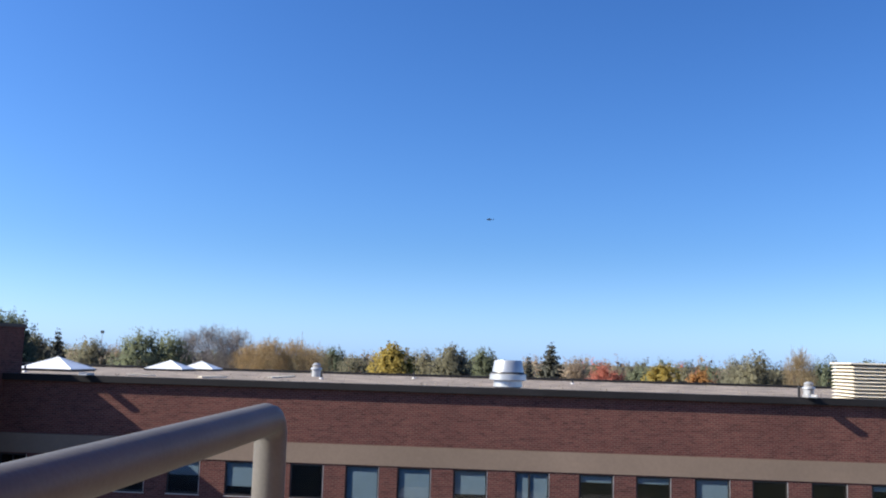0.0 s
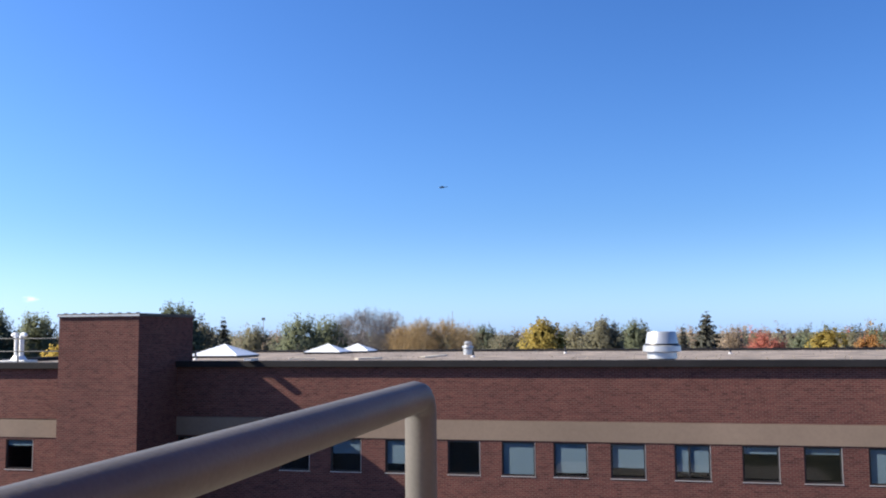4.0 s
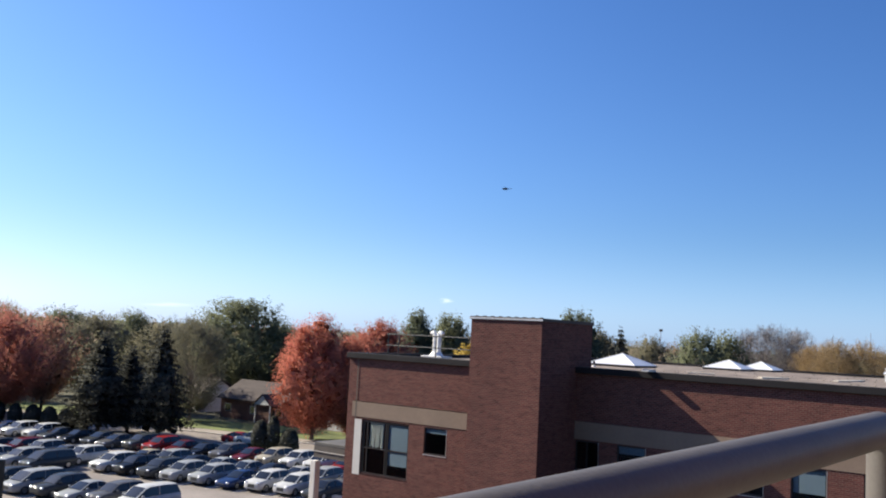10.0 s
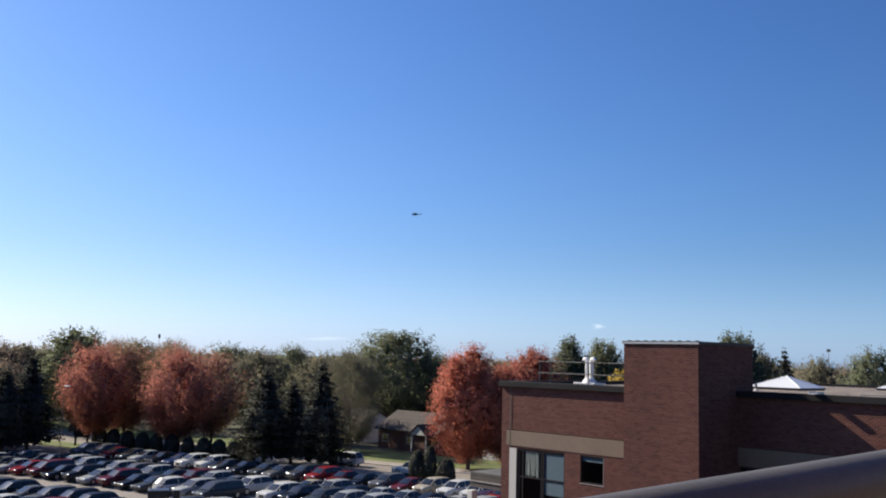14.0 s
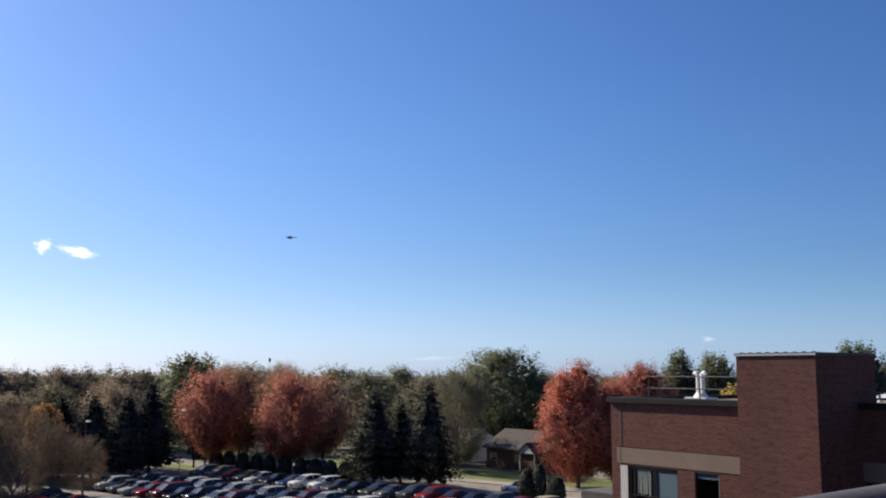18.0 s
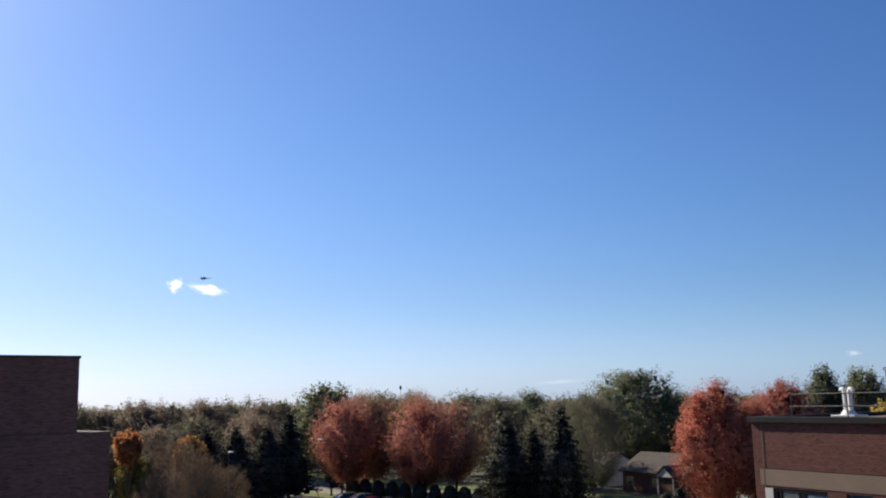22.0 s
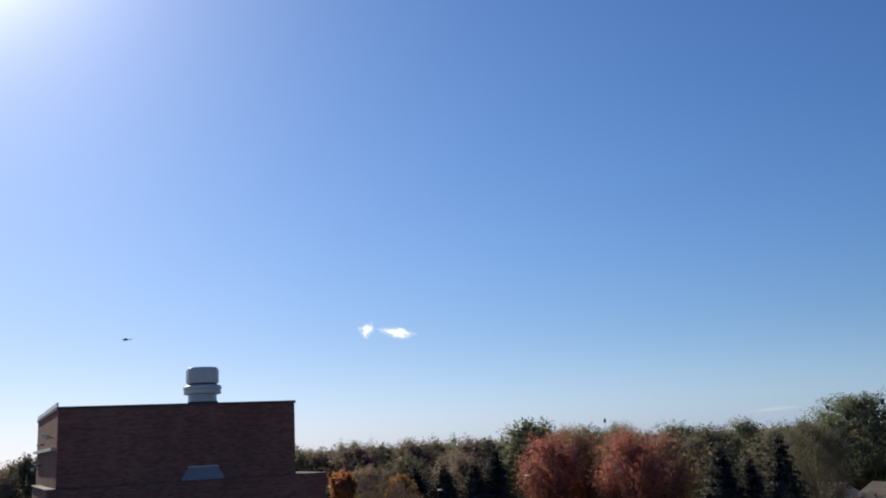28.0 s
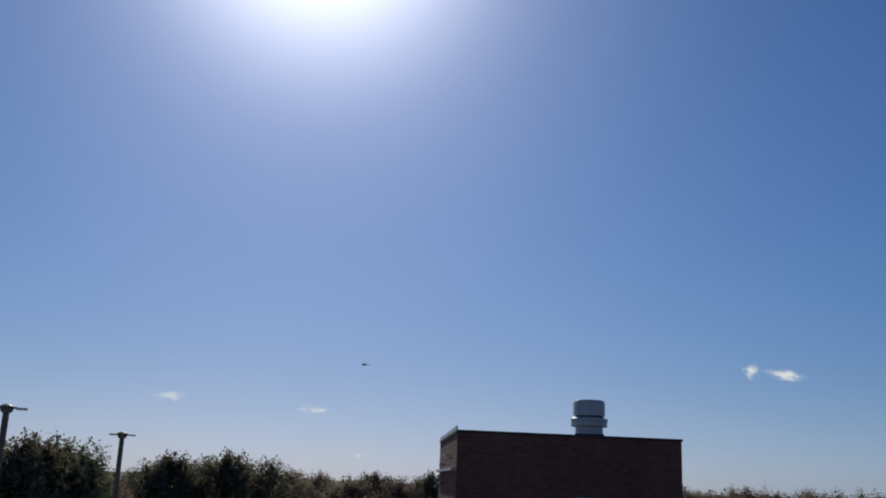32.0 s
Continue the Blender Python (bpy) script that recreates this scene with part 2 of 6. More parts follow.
def paint_mat(name):
    """Car paint in the colour of its object."""
    m, nt, b = blank(name)
    info = nt.nodes.new("ShaderNodeObjectInfo")
    n = noise_node(nt, 3.0, 4)
    dust = ramp(nt, n.outputs[0], [(0.35, (0.86, 0.86, 0.84)), (0.7, (1, 1, 1))])
    nt.links.new(mix(nt, 1.0, info.outputs["Color"], dust, "MULTIPLY"), b.inputs["Base Color"])
    b.inputs["Metallic"].default_value, b.inputs["Roughness"].default_value = 0.0, 0.5
    b.inputs["Specular IOR Level"].default_value = 0.0
    b.inputs["Coat Weight"].default_value, b.inputs["Coat Roughness"].default_value = 0.45, 0.06
    return m


BRICK = brick_mat("brick", (0.132, 0.043, 0.036), (0.074, 0.0255, 0.0225), (0.165, 0.102, 0.086))
PENTBRICK = brick_mat("mottled brown brick", (0.30, 0.135, 0.105), (0.17, 0.074, 0.061), (0.24, 0.15, 0.125))
BAND = mat("limestone band", (0.205, 0.143, 0.104), 0.85, var=0.12, big=0.4, fine=9, bump=0.2)
COPING = mat("bronze metal coping", (0.021, 0.019, 0.0205), 0.75, 0.0, var=0.25, spec=0.15)
FLASH = mat("pale metal flashing", (0.55, 0.52, 0.5), 0.4, 0.5)
GRAVEL = mat("roof gravel", (0.235, 0.185, 0.15), 0.95, var=0.6, big=0.7, fine=11.0, bump=1.0)
STONE = mat("loose pale stones", (0.3, 0.25, 0.2), 0.9, var=0.35, big=3, fine=20)
BLEACHED = mat("bleached timber", (0.62, 0.55, 0.45), 0.8, var=0.15)
TAR = mat("roof membrane", (0.09, 0.085, 0.08), 0.9)
RAILPAINT = mat("satin stainless steel", (0.130, 0.116, 0.102), 0.5, 0.0, var=0.14, big=6, fine=160, bump=0.06, spec=0.2)
GALV = mat("galvanised sheet", (0.48, 0.47, 0.46), 0.36, 0.55, var=0.12, big=1.5, fine=25, bump=0.05)
STACKM = mat("pale weathered sheet metal", (0.72, 0.67, 0.62), 0.45, 0.15, var=0.1, big=1.5, fine=25, bump=0.05)
WHITEMETAL = mat("white enamelled metal", (0.78, 0.77, 0.74), 0.4, var=0.08)
CREAM = mat("cream enamelled louvre", (0.66, 0.58, 0.46), 0.5, var=0.1)
ACRYLIC = mat("milky acrylic", (0.66, 0.66, 0.67), 0.35, var=0.06, coat=0.4)
FRAME = mat("dark bronze frame", (0.035, 0.03, 0.03), 0.4, 0.4)
BLIND = mat("pale roller blind", (0.275, 0.34, 0.41), 0.8, var=0.06)
CURTAIN = mat("off-white curtain", (0.75, 0.72, 0.66), 0.85, var=0.2, big=3, stretch=(6, 6, 0.3))
# near-black base colour stands in for the unlit depth behind panes and slats
ROOM = mat("near-black for unlit depth", (0.05, 0.045, 0.045), 0.9)
SOFFIT = mat("white column", (0.55, 0.52, 0.48), 0.6, var=0.08)
CONCRETE = mat("concrete", (0.42, 0.39, 0.36), 0.9, var=0.2, big=0.3, fine=6, bump=0.25)
ASPHALT = mat("worn asphalt", (0.25, 0.215, 0.19), 0.9, var=0.3, big=0.12, fine=4, bump=0.3)
ROADM = mat("sun-bleached road", (0.24, 0.205, 0.175), 0.9, var=0.2, big=0.1, fine=4, bump=0.2)
KERB = mat("kerb concrete", (0.5, 0.46, 0.4), 0.9, var=0.15)
PAVE = mat("pale pavement", (0.29, 0.25, 0.21), 0.9, var=0.15)
GRASS = mat("autumn lawn", (0.14, 0.17, 0.045), 0.95, var=0.35, big=0.25, fine=5, bump=0.5)
EARTH = mat("town ground", (0.09, 0.085, 0.045), 0.95, var=0.4, big=0.03, fine=0.6, bump=0.3)
LINE = mat("white road paint", (0.7, 0.69, 0.66), 0.8, var=0.15)
BARK = mat("bark", (0.10, 0.075, 0.055), 0.95, var=0.3, big=2, fine=14, bump=0.5, stretch=(1, 1, 0.25))
GREYBARK = mat("grey bare twigs", (0.22, 0.17, 0.145), 0.95, var=0.2)
PAINT = paint_mat("car paint")
GLASS = glass_mat("window glass", (0.7, 0.75, 0.77))
CARGLASS = mat("tinted car glass", (0.014, 0.015, 0.016), 0.04, var=0.1, bump=0, spec=0.6)
RUBBER = mat("tyre rubber", (0.02, 0.02, 0.02), 0.85)
RIMM = mat("alloy rim", (0.5, 0.5, 0.52), 0.3, 0.9)
TRIM_GREY = mat("weathered grey-brown paint", (0.09, 0.078, 0.07), 0.8, spec=0.3)
TRIM = mat("black plastic trim", (0.03, 0.03, 0.03), 0.6)
LENS = mat("headlamp lens", (0.75, 0.76, 0.78), 0.24, 0.7, bump=0, coat=0.5)
REDLENS = mat("red tail lamp", (0.35, 0.015, 0.012), 0.15, bump=0, coat=1.0)
SHINGLE = mat("brown roof shingles", (0.06, 0.045, 0.04), 0.9, var=0.25, big=0.8, fine=5, bump=0.4, stretch=(0.4, 1, 3))
SIDING = mat("pale house siding", (0.55, 0.55, 0.53), 0.7, var=0.1, stretch=(0.2, 0.2, 6))
REDBRICK = mat("dark house brick", (0.16, 0.085, 0.065), 0.9, var=0.25, fine=14)
# the sky's blue reflection on the hood is put into this base colour
HOODM = mat("glazing tinted with reflected sky", (0.15, 0.185, 0.27), 0.3, 0.35, var=0.15)
DARKWALL = mat("blotchy dark concrete", (0.17, 0.145, 0.13), 0.9, var=0.25, big=0.6)
DECKM = mat("pale deck surface", (0.40, 0.37, 0.34), 0.9, var=0.3, big=0.4, fine=5, bump=0.3)
SIGNM = mat("dark sign face", (0.012, 0.015, 0.03), 0.8, spec=0.2)
HELIM = mat("dark helicopter skin", (0.03, 0.04, 0.06), 0.4, var=0.1, coat=0.4)
RED_LEAF = leaf_mat("red maple leaves", [(0.0, (0.44, 0.150, 0.115)), (0.5, (0.50, 0.182, 0.138)), (1.0, (0.55, 0.22, 0.16))], 0.4)
RUST_LEAF = leaf_mat("rust maple leaves", [(0.0, (0.53, 0.215, 0.165)), (0.5, (0.57, 0.238, 0.182)), (1.0, (0.61, 0.265, 0.2))], 0.5)
# browner copy of the rust leaves, the crowns' shaded side put into colour
SHADED_RUST_LEAF = leaf_mat("rust leaves in a shaded tone", [(0.0, (0.36, 0.20, 0.16)), (0.5, (0.40, 0.225, 0.175)), (1.0, (0.44, 0.25, 0.19))], 0.5)
ORANGE_LEAF = leaf_mat("orange leaves", [(0.0, (0.54, 0.225, 0.11)), (0.6, (0.62, 0.285, 0.135)), (1.0, (0.68, 0.36, 0.165))], 0.45)
AMBER_LEAF = leaf_mat("amber leaves", [(0.0, (0.3, 0.16, 0.07)), (0.6, (0.4, 0.22, 0.095)), (1.0, (0.48, 0.29, 0.13))], 0.45)
YELLOW_LEAF = leaf_mat("yellow leaves", [(0.0, (0.3, 0.22, 0.06)), (0.6, (0.43, 0.32, 0.09)), (1.0, (0.52, 0.4, 0.13))], 0.5)
GREEN_LEAF = leaf_mat("green leaves", [(0.0, (0.155, 0.173, 0.117)), (0.6, (0.182, 0.2, 0.132)), (1.0, (0.208, 0.226, 0.147))], 0.5)
OLIVE_LEAF = leaf_mat("olive leaves", [(0.0, (0.195, 0.182, 0.128)), (0.6, (0.22, 0.204, 0.142)), (1.0, (0.25, 0.23, 0.156))], 0.5)
BROWN_LEAF = leaf_mat("brown leaves", [(0.0, (0.276, 0.22, 0.173)), (0.6, (0.312, 0.249, 0.195)), (1.0, (0.348, 0.276, 0.212))], 0.5)
SPRUCE_LEAF = leaf_mat("spruce needles", [(0.0, (0.072, 0.074, 0.066)), (0.6, (0.092, 0.094, 0.084)), (1.0, (0.112, 0.114, 0.1))], 0.2)
TWIG_LEAF = leaf_mat("bare twigs", [(0.0, (0.17, 0.150, 0.148)), (0.6, (0.25, 0.222, 0.215)), (1.0, (0.33, 0.29, 0.275))], 0.2)
DRY_LEAF = leaf_mat("dry brown twigs", [(0.0, (0.156, 0.114, 0.088)), (0.6, (0.194, 0.145, 0.107)), (1.0, (0.241, 0.176, 0.122))], 0.3)
TAN_LEAF = leaf_mat("tan twigs", [(0.0, (0.25, 0.185, 0.11)), (0.6, (0.34, 0.25, 0.15)), (1.0, (0.43, 0.32, 0.18))], 0.4)


# ---- builders ----
def link_mesh(name, bm, material, smooth=False):
    me = bpy.data.meshes.new(name)
    bmesh.ops.recalc_face_normals(bm, faces=bm.faces)
    if smooth:
        for f in bm.faces:
            f.smooth = True
    bm.to_mesh(me)
    bm.free()
    if smooth:
        me.set_sharp_from_angle(angle=radians(35 if smooth is True else smooth))
    me.materials.append(material)
    return me


def part(name, bm, material, parent, label="", at=None, smooth=False):
    ob = new(name, link_mesh(name, bm, material, smooth))
    ob.parent = parent
    if at is not None:
        ob.matrix_basis = at
    if label:
        ob["label"] = label
    return ob


def again(ob, parent, at):
    """One more part on the same mesh, with its own sub-parts."""
    o = copy_thing(ob, at)
    o.parent = parent
    return o


def thing(name, label, category, at=None, group="", kind=""):
    ob = tagged(new(name), label, category, group, kind)
    ob.empty_display_size = 0.2
    if at is not None:
        ob.matrix_basis = at
    return ob


def solid(name, bm, material, label, category, kind="", group="", smooth=False):
    return tagged(new(name, link_mesh(name, bm, material, smooth)), label, category, group, kind)


def box(bm, x0, x1, y0, y1, z0, z1, bevel=0.0):
    vs = [bm.verts.new((x, y, z)) for z in (z0, z1) for y in (y0, y1) for x in (x0, x1)]
    faces = [bm.faces.new([vs[i] for i in q]) for q in ((0, 2, 3, 1), (4, 5, 7, 6), (0, 1, 5, 4), (2, 6, 7, 3), (0, 4, 6, 2), (1, 3, 7, 5))]
    if bevel:
        edges = {e for f in faces for e in f.edges}
        bmesh.ops.bevel(bm, geom=list(edges), offset=bevel, segments=2, affect="EDGES", profile=0.5)
    return bm


def boxed(*dims, bevel=0.0):
    return box(bmesh.new(), *dims, bevel=bevel)


def lathe(bm, rings, seg=24, at=(0, 0, 0), cap=True):
    """Rings of (radius, z) turned about the z axis."""
    loops = []
    for r, z in rings:
        loops.append([bm.verts.new((at[0] + r * math.cos(2 * math.pi * k / seg), at[1] + r * math.sin(2 * math.pi * k / seg), at[2] + z)) for k in range(seg)])
    for a, b in zip(loops, loops[1:]):
        for k in range(seg):
            bm.faces.new((a[k], a[(k + 1) % seg], b[(k + 1) % seg], b[k]))
    if cap:
        bm.faces.new(loops[0][::-1])
        bm.faces.new(loops[-1])
    return bm


def tube(bm, pts, radius, seg=12, taper=1.0):
    """A round tube along points, closed at both ends."""
    pts = [Vector(p) for p in pts]
    loops, n = [], len(pts)
    ref = None
    for i, p in enumerate(pts):
        d = (pts[min(i + 1, n - 1)] - pts[max(i - 1, 0)]).normalized()
        u = d.orthogonal().normalized() if ref is None else (ref - d * ref.dot(d)).normalized()
        ref, v = u, d.cross(u)
        r = radius * (1 + (taper - 1) * i / max(n - 1, 1))
        loops.append([bm.verts.new(p + r * (math.cos(2 * math.pi * k / seg) * u + math.sin(2 * math.pi * k / seg) * v)) for k in range(seg)])
    for a, b in zip(loops, loops[1:]):
        for k in range(seg):
            bm.faces.new((a[k], a[(k + 1) % seg], b[(k + 1) % seg], b[k]))
    bm.faces.new(loops[0][::-1])
    bm.faces.new(loops[-1])
    return bm


def prism(bm, plan, z0, z1):
    lo, hi = [bm.verts.new((x, y, z0)) for x, y in plan], [bm.verts.new((x, y, z1)) for x, y in plan]
    n = len(plan)
    for k in range(n):
        bm.faces.new((lo[k], lo[(k + 1) % n], hi[(k + 1) % n], hi[k]))
    bm.faces.new(lo[::-1])
    bm.faces.new(hi)
    return bm


def quads_mesh(name, verts, materials, index=None, normals=None):
    n = len(verts) // 4
    me = bpy.data.meshes.new(name)
    me.vertices.add(4 * n)
    me.vertices.foreach_set("co", verts.astype(np.float32).ravel())
    me.loops.add(4 * n)
    me.loops.foreach_set("vertex_index", np.arange(4 * n, dtype=np.int32))
    me.polygons.add(n)
    me.polygons.foreach_set("loop_start", np.arange(0, 4 * n, 4, dtype=np.int32))
    for m in materials:
        me.materials.append(m)
    if index is not None:
        me.polygons.foreach_set("material_index", index.astype(np.int32))
    me.update()
    if normals is not None:
        # leaves of a crown share its rounded shading
        me.polygons.foreach_set("use_smooth", np.ones(n, dtype=bool))
        me.normals_split_custom_set_from_vertices(np.repeat(normals, 4, axis=0).astype(np.float32))
    return me


def polar(az, r, z=0.0):
    a = radians(az)
    return (-r * math.sin(a), r * math.cos(a), z)


# ---- ground, car park, street ----
def ground_sheet():
    bm = bmesh.new()
    n, size = 40, 4500.0
    grid = [[bm.verts.new((size * (2 * (i / n) - 1) ** 3, size * (2 * (j / n) - 1) ** 3, 0)) for i in range(n + 1)] for j in range(n + 1)]
    for j in range(n):
        for i in range(n):
            bm.faces.new((grid[j][i], grid[j][i + 1], grid[j + 1][i + 1], grid[j + 1][i]))
    solid("ground", bm, EARTH, "brown-green autumn ground of the town", "ground", "structure")


ground_sheet()
# the car park and its street lie askew to the building: u runs along the street, v across it
LOT_TURN = 15.1
LOT = pose(-91, 74, 0, 0, 0, LOT_TURN)


def lot_at(u, v, z=0.0):
    return LOT @ Vector((u, v, z))


def lot_range(az, v):
    """How far off the line at v lies in a direction."""
    return (95.15 + v) / math.cos(radians(az - LOT_TURN))


def lot_sheet(name, dims, material, label, category):
    solid(name, boxed(*dims), material, label, category, "structure").matrix_basis = LOT


lot_sheet("road", (-420, 260, -3.2, 5.3, -0.2, 0.02), ROADM, "sun-bleached street behind the car park", "road")
lot_sheet("kerb", (-160, 160, -3.5, -3.2, -0.2, 0.15), KERB, "concrete kerb along the street", "kerb")
lot_sheet("planted_strip", (-75, 60, -8.3, -3.5, -0.2, 0.11), GRASS, "grass strip with shrubs between street and car park", "verge")
lot_sheet("far_kerb", (-420, 160, 5.3, 5.6, -0.2, 0.15), KERB, "concrete kerb before the lawns", "kerb")
lot_sheet("pavement", (-220, 160, 5.6, 8.7, -0.2, 0.1), PAVE, "pale pavement strip beside the street", "pavement")
lot_sheet("lawn", (-120, 60, 8.7, 19.0, -0.2, 0.12), GRASS, "green front lawn with fallen leaves", "lawn")
lot_sheet("car_park", (-75, 48, -75, -8.3, -0.2, 0.015), ASPHALT, "worn asphalt of the car park", "car park")

# rows of angled stalls: middle line v, from u to u
STALL_ROWS = ((-12.1, -36, 36), (-23.3, -36, 5), (-28.2, -36, 5), (-40.2, -36, 5), (-45.1, -36, 5), (-20.2, 8, 40), (-25.1, 8, 40), (-37.2, 8, 40))
STALL_LEAN = -8.0
STALL = 2.8


def stall_lines():
    bm = bmesh.new()
    for v, u0, u1 in STALL_ROWS:
        for k in range(int((u1 - u0) / STALL) + 1):
            u = u0 + STALL * k + 1.4
            d = Vector((math.cos(radians(STALL_LEAN - 90)), math.sin(radians(STALL_LEAN - 90)), 0)) * 2.5
            n = Vector((-d.y, d.x, 0)).normalized() * 0.05
            c = Vector((u, v, 0.02))
            bm.faces.new([bm.verts.new(LOT @ p) for p in (c - d - n, c + d - n, c + d + n, c - d + n)])
    solid("parking_stripe", bm, LINE, "white painted stall lines on the asphalt", "road marking", "stuff")


stall_lines()


# ---- the brick building across ----
FY, WALL_T = 34.0, 0.35
Z_ROOF, Z_COP0, Z_COP1, Z_BT, Z_BB, Z_WT, Z_WB = 12.82, 12.74, 12.99, 10.80, 10.09, 10.05, 8.83
WIN_X = (-18.97, -16.9, -14.42, -12.36, -10.2, -7.8, -5.78, -3.9, -1.88, 0.32, 2.58, 4.58, 6.62, 8.6, 10.62, 12.65, 14.7, 16.75, 18.8)
WIN_W = 1.22
# blind: how far down it is drawn, 0 to 1
BLINDS = (0.0, 0.25, 0.12, 0.45, 0.75, 0.0, 1.0, 0.92, 0.72, 0.8, 0.2, 0.18, 1.0, 0.0, 0.0, 0.15, 0.6, 1.0, 0.3)

main = thing("brick_building", "long dark-red brick building with a pale stone band and gravel roof", "building")


def wall_with_windows(name, parent, y, x0, x1, openings, z_low, z_top):
    """Openings: (left, right, bottom, top), cut through the wall's whole thickness; brick piers stand between them."""
    zb, zt = min(o[2] for o in openings), max(o[3] for o in openings)
    part(name, boxed(x0, x1, y, y + WALL_T, z_low, zb), BRICK, parent)
    xs = x0
    for a, b, b0, b1 in sorted(openings):
        part("brick_pier", boxed(xs, a, y, y + WALL_T, zb + 0.001, zt), BRICK, parent)
        if b0 > zb:
            part("parapet_panel", boxed(a, b, y, y + WALL_T, zb + 0.001, b0), BRICK, parent)
        xs = b
    part("brick_pier", boxed(xs, x1, y, y + WALL_T, zb + 0.001, zt), BRICK, parent)
    part("lintel_course", boxed(x0, x1, y, y + WALL_T, zt + 0.001, z_top), BRICK, parent)


OPEN_MAIN = [(x, x + WIN_W, Z_WB, Z_WT) for x in WIN_X]
wall_with_windows("front_wall", main, FY, -18.79, 34.0, [(-18.75, -17.7, Z_WB, Z_WT)] + OPEN_MAIN[1:], 0, Z_BB - 0.004)
part("upper_front_wall", boxed(-18.8, 34.0, FY, FY + WALL_T, Z_BT + 0.004, Z_COP0), BRICK, main)
part("stone_band", boxed(-18.8, 34.0, FY - 0.025, FY + WALL_T, Z_BB, Z_BT), BAND, main, "pale limestone band")
part("front_coping", boxed(-18.8, 34.0, FY - 0.17, FY + 0.3, Z_COP0 + 0.003, Z_COP1, bevel=0.015), COPING, main, "dark bronze metal coping")
part("back_wall", boxed(-29.8, 34.0, 57.6, 58.0, 0, Z_ROOF), BRICK, main)
part("end_wall", boxed(33.6, 34.0, FY + WALL_T, 57.6, 0, Z_ROOF), BRICK, main)
part("roof", boxed(-18.6, 33.6, FY + 0.31, 57.6, Z_ROOF - 0.3, Z_ROOF), GRAVEL, main, "pale gravel roof")
part("far_roof_edge", boxed(-29.8, 34.0, 57.55, 58.1, Z_ROOF + 0.003, Z_ROOF + 0.14), COPING, main, "dark roof edge strip")
# floor and back wall of the rooms, their gloom put into the colour
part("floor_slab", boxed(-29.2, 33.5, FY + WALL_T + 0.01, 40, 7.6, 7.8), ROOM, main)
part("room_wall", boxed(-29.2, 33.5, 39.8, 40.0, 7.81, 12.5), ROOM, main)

# chimney-like stair block
CHX0, CHX1, CHY0, CHZ = -22.14, -18.8, 31.1, 14.82
part("stair_tower", boxed(CHX0, CHX1, CHY0, 35.2, 0, CHZ - 0.1), BRICK, main)
part("tower_coping", boxed(CHX0 - 0.05, CHX1 + 0.05, CHY0 - 0.05, 35.25, CHZ - 0.097, CHZ + 0.02, bevel=0.01), TRIM_GREY, main, "brown metal coping of the tower")
part("tower_flashing", boxed(CHX0 - 0.06, CHX1 + 0.06, CHY0 - 0.065, CHY0 - 0.052, CHZ - 0.09, CHZ - 0.02), FLASH, main, "thin pale flashing strip")
for k in range(9):
    part("coping_clip", boxed(CHX0 + 0.15 + 0.38 * k, CHX0 + 0.23 + 0.38 * k, CHY0 + 0.05, CHY0 + 0.2, CHZ + 0.021, CHZ + 0.05), COPING, main)

# left wing
LY, LX0, LX1 = 32.3, -29.8, CHX0
OPEN_WING = [(-28.83, -26.08, 7.6, 9.96), (-25.22, -24.0, 8.85, 10.0)]
wall_with_windows("wing_front_wall", main, LY, LX0 + 0.35, LX1, OPEN_WING, 0, Z_BB - 0.004)
part("wing_upper_wall", boxed(LX0 + 0.35, LX1, LY, LY + WALL_T, Z_BT + 0.004, Z_COP0), BRICK, main)
part("wing_band", boxed(LX0 + 0.33, LX1, LY - 0.025, LY + WALL_T, Z_BB, Z_BT - 0.03), BAND, main, "pale limestone band")
part("wing_side_wall", boxed(LX0, LX0 + 0.346, LY, 57.6, 0, Z_COP0), BRICK, main)
part("wing_coping", boxed(LX0 - 0.1, LX1, LY - 0.17, LY + 0.4, Z_COP0 + 0.003, Z_COP1, bevel=0.015), COPING, main, "dark bronze metal coping")
part("wing_side_coping", boxed(LX0 - 0.1, LX0 + 0.4, LY + 0.41, 57.6, Z_COP0 + 0.003, Z_COP1), COPING, main, "dark bronze metal coping")
part("wing_roof", boxed(LX0 + 0.36, CHX0 - 0.01, LY + 0.42, 57.5, Z_ROOF - 0.31, Z_ROOF - 0.004), GRAVEL, main, "pale gravel roof")
part("roof_behind_tower", boxed(CHX0, -18.61, 35.26, 57.5, Z_ROOF - 0.31, Z_ROOF - 0.002), GRAVEL, main, "pale gravel roof")
part("corner_column", boxed(-29.28, -28.86, LY - 0.012, LY + 0.25, 7.5, 9.98), SOFFIT, main, "white corner column beside the window")
part("joint_strip", boxed(-29.27, -29.22, LY - 0.03, LY - 0.026, 10.0, 12.72), TRIM_GREY, main, "thin dark vertical joint strip")


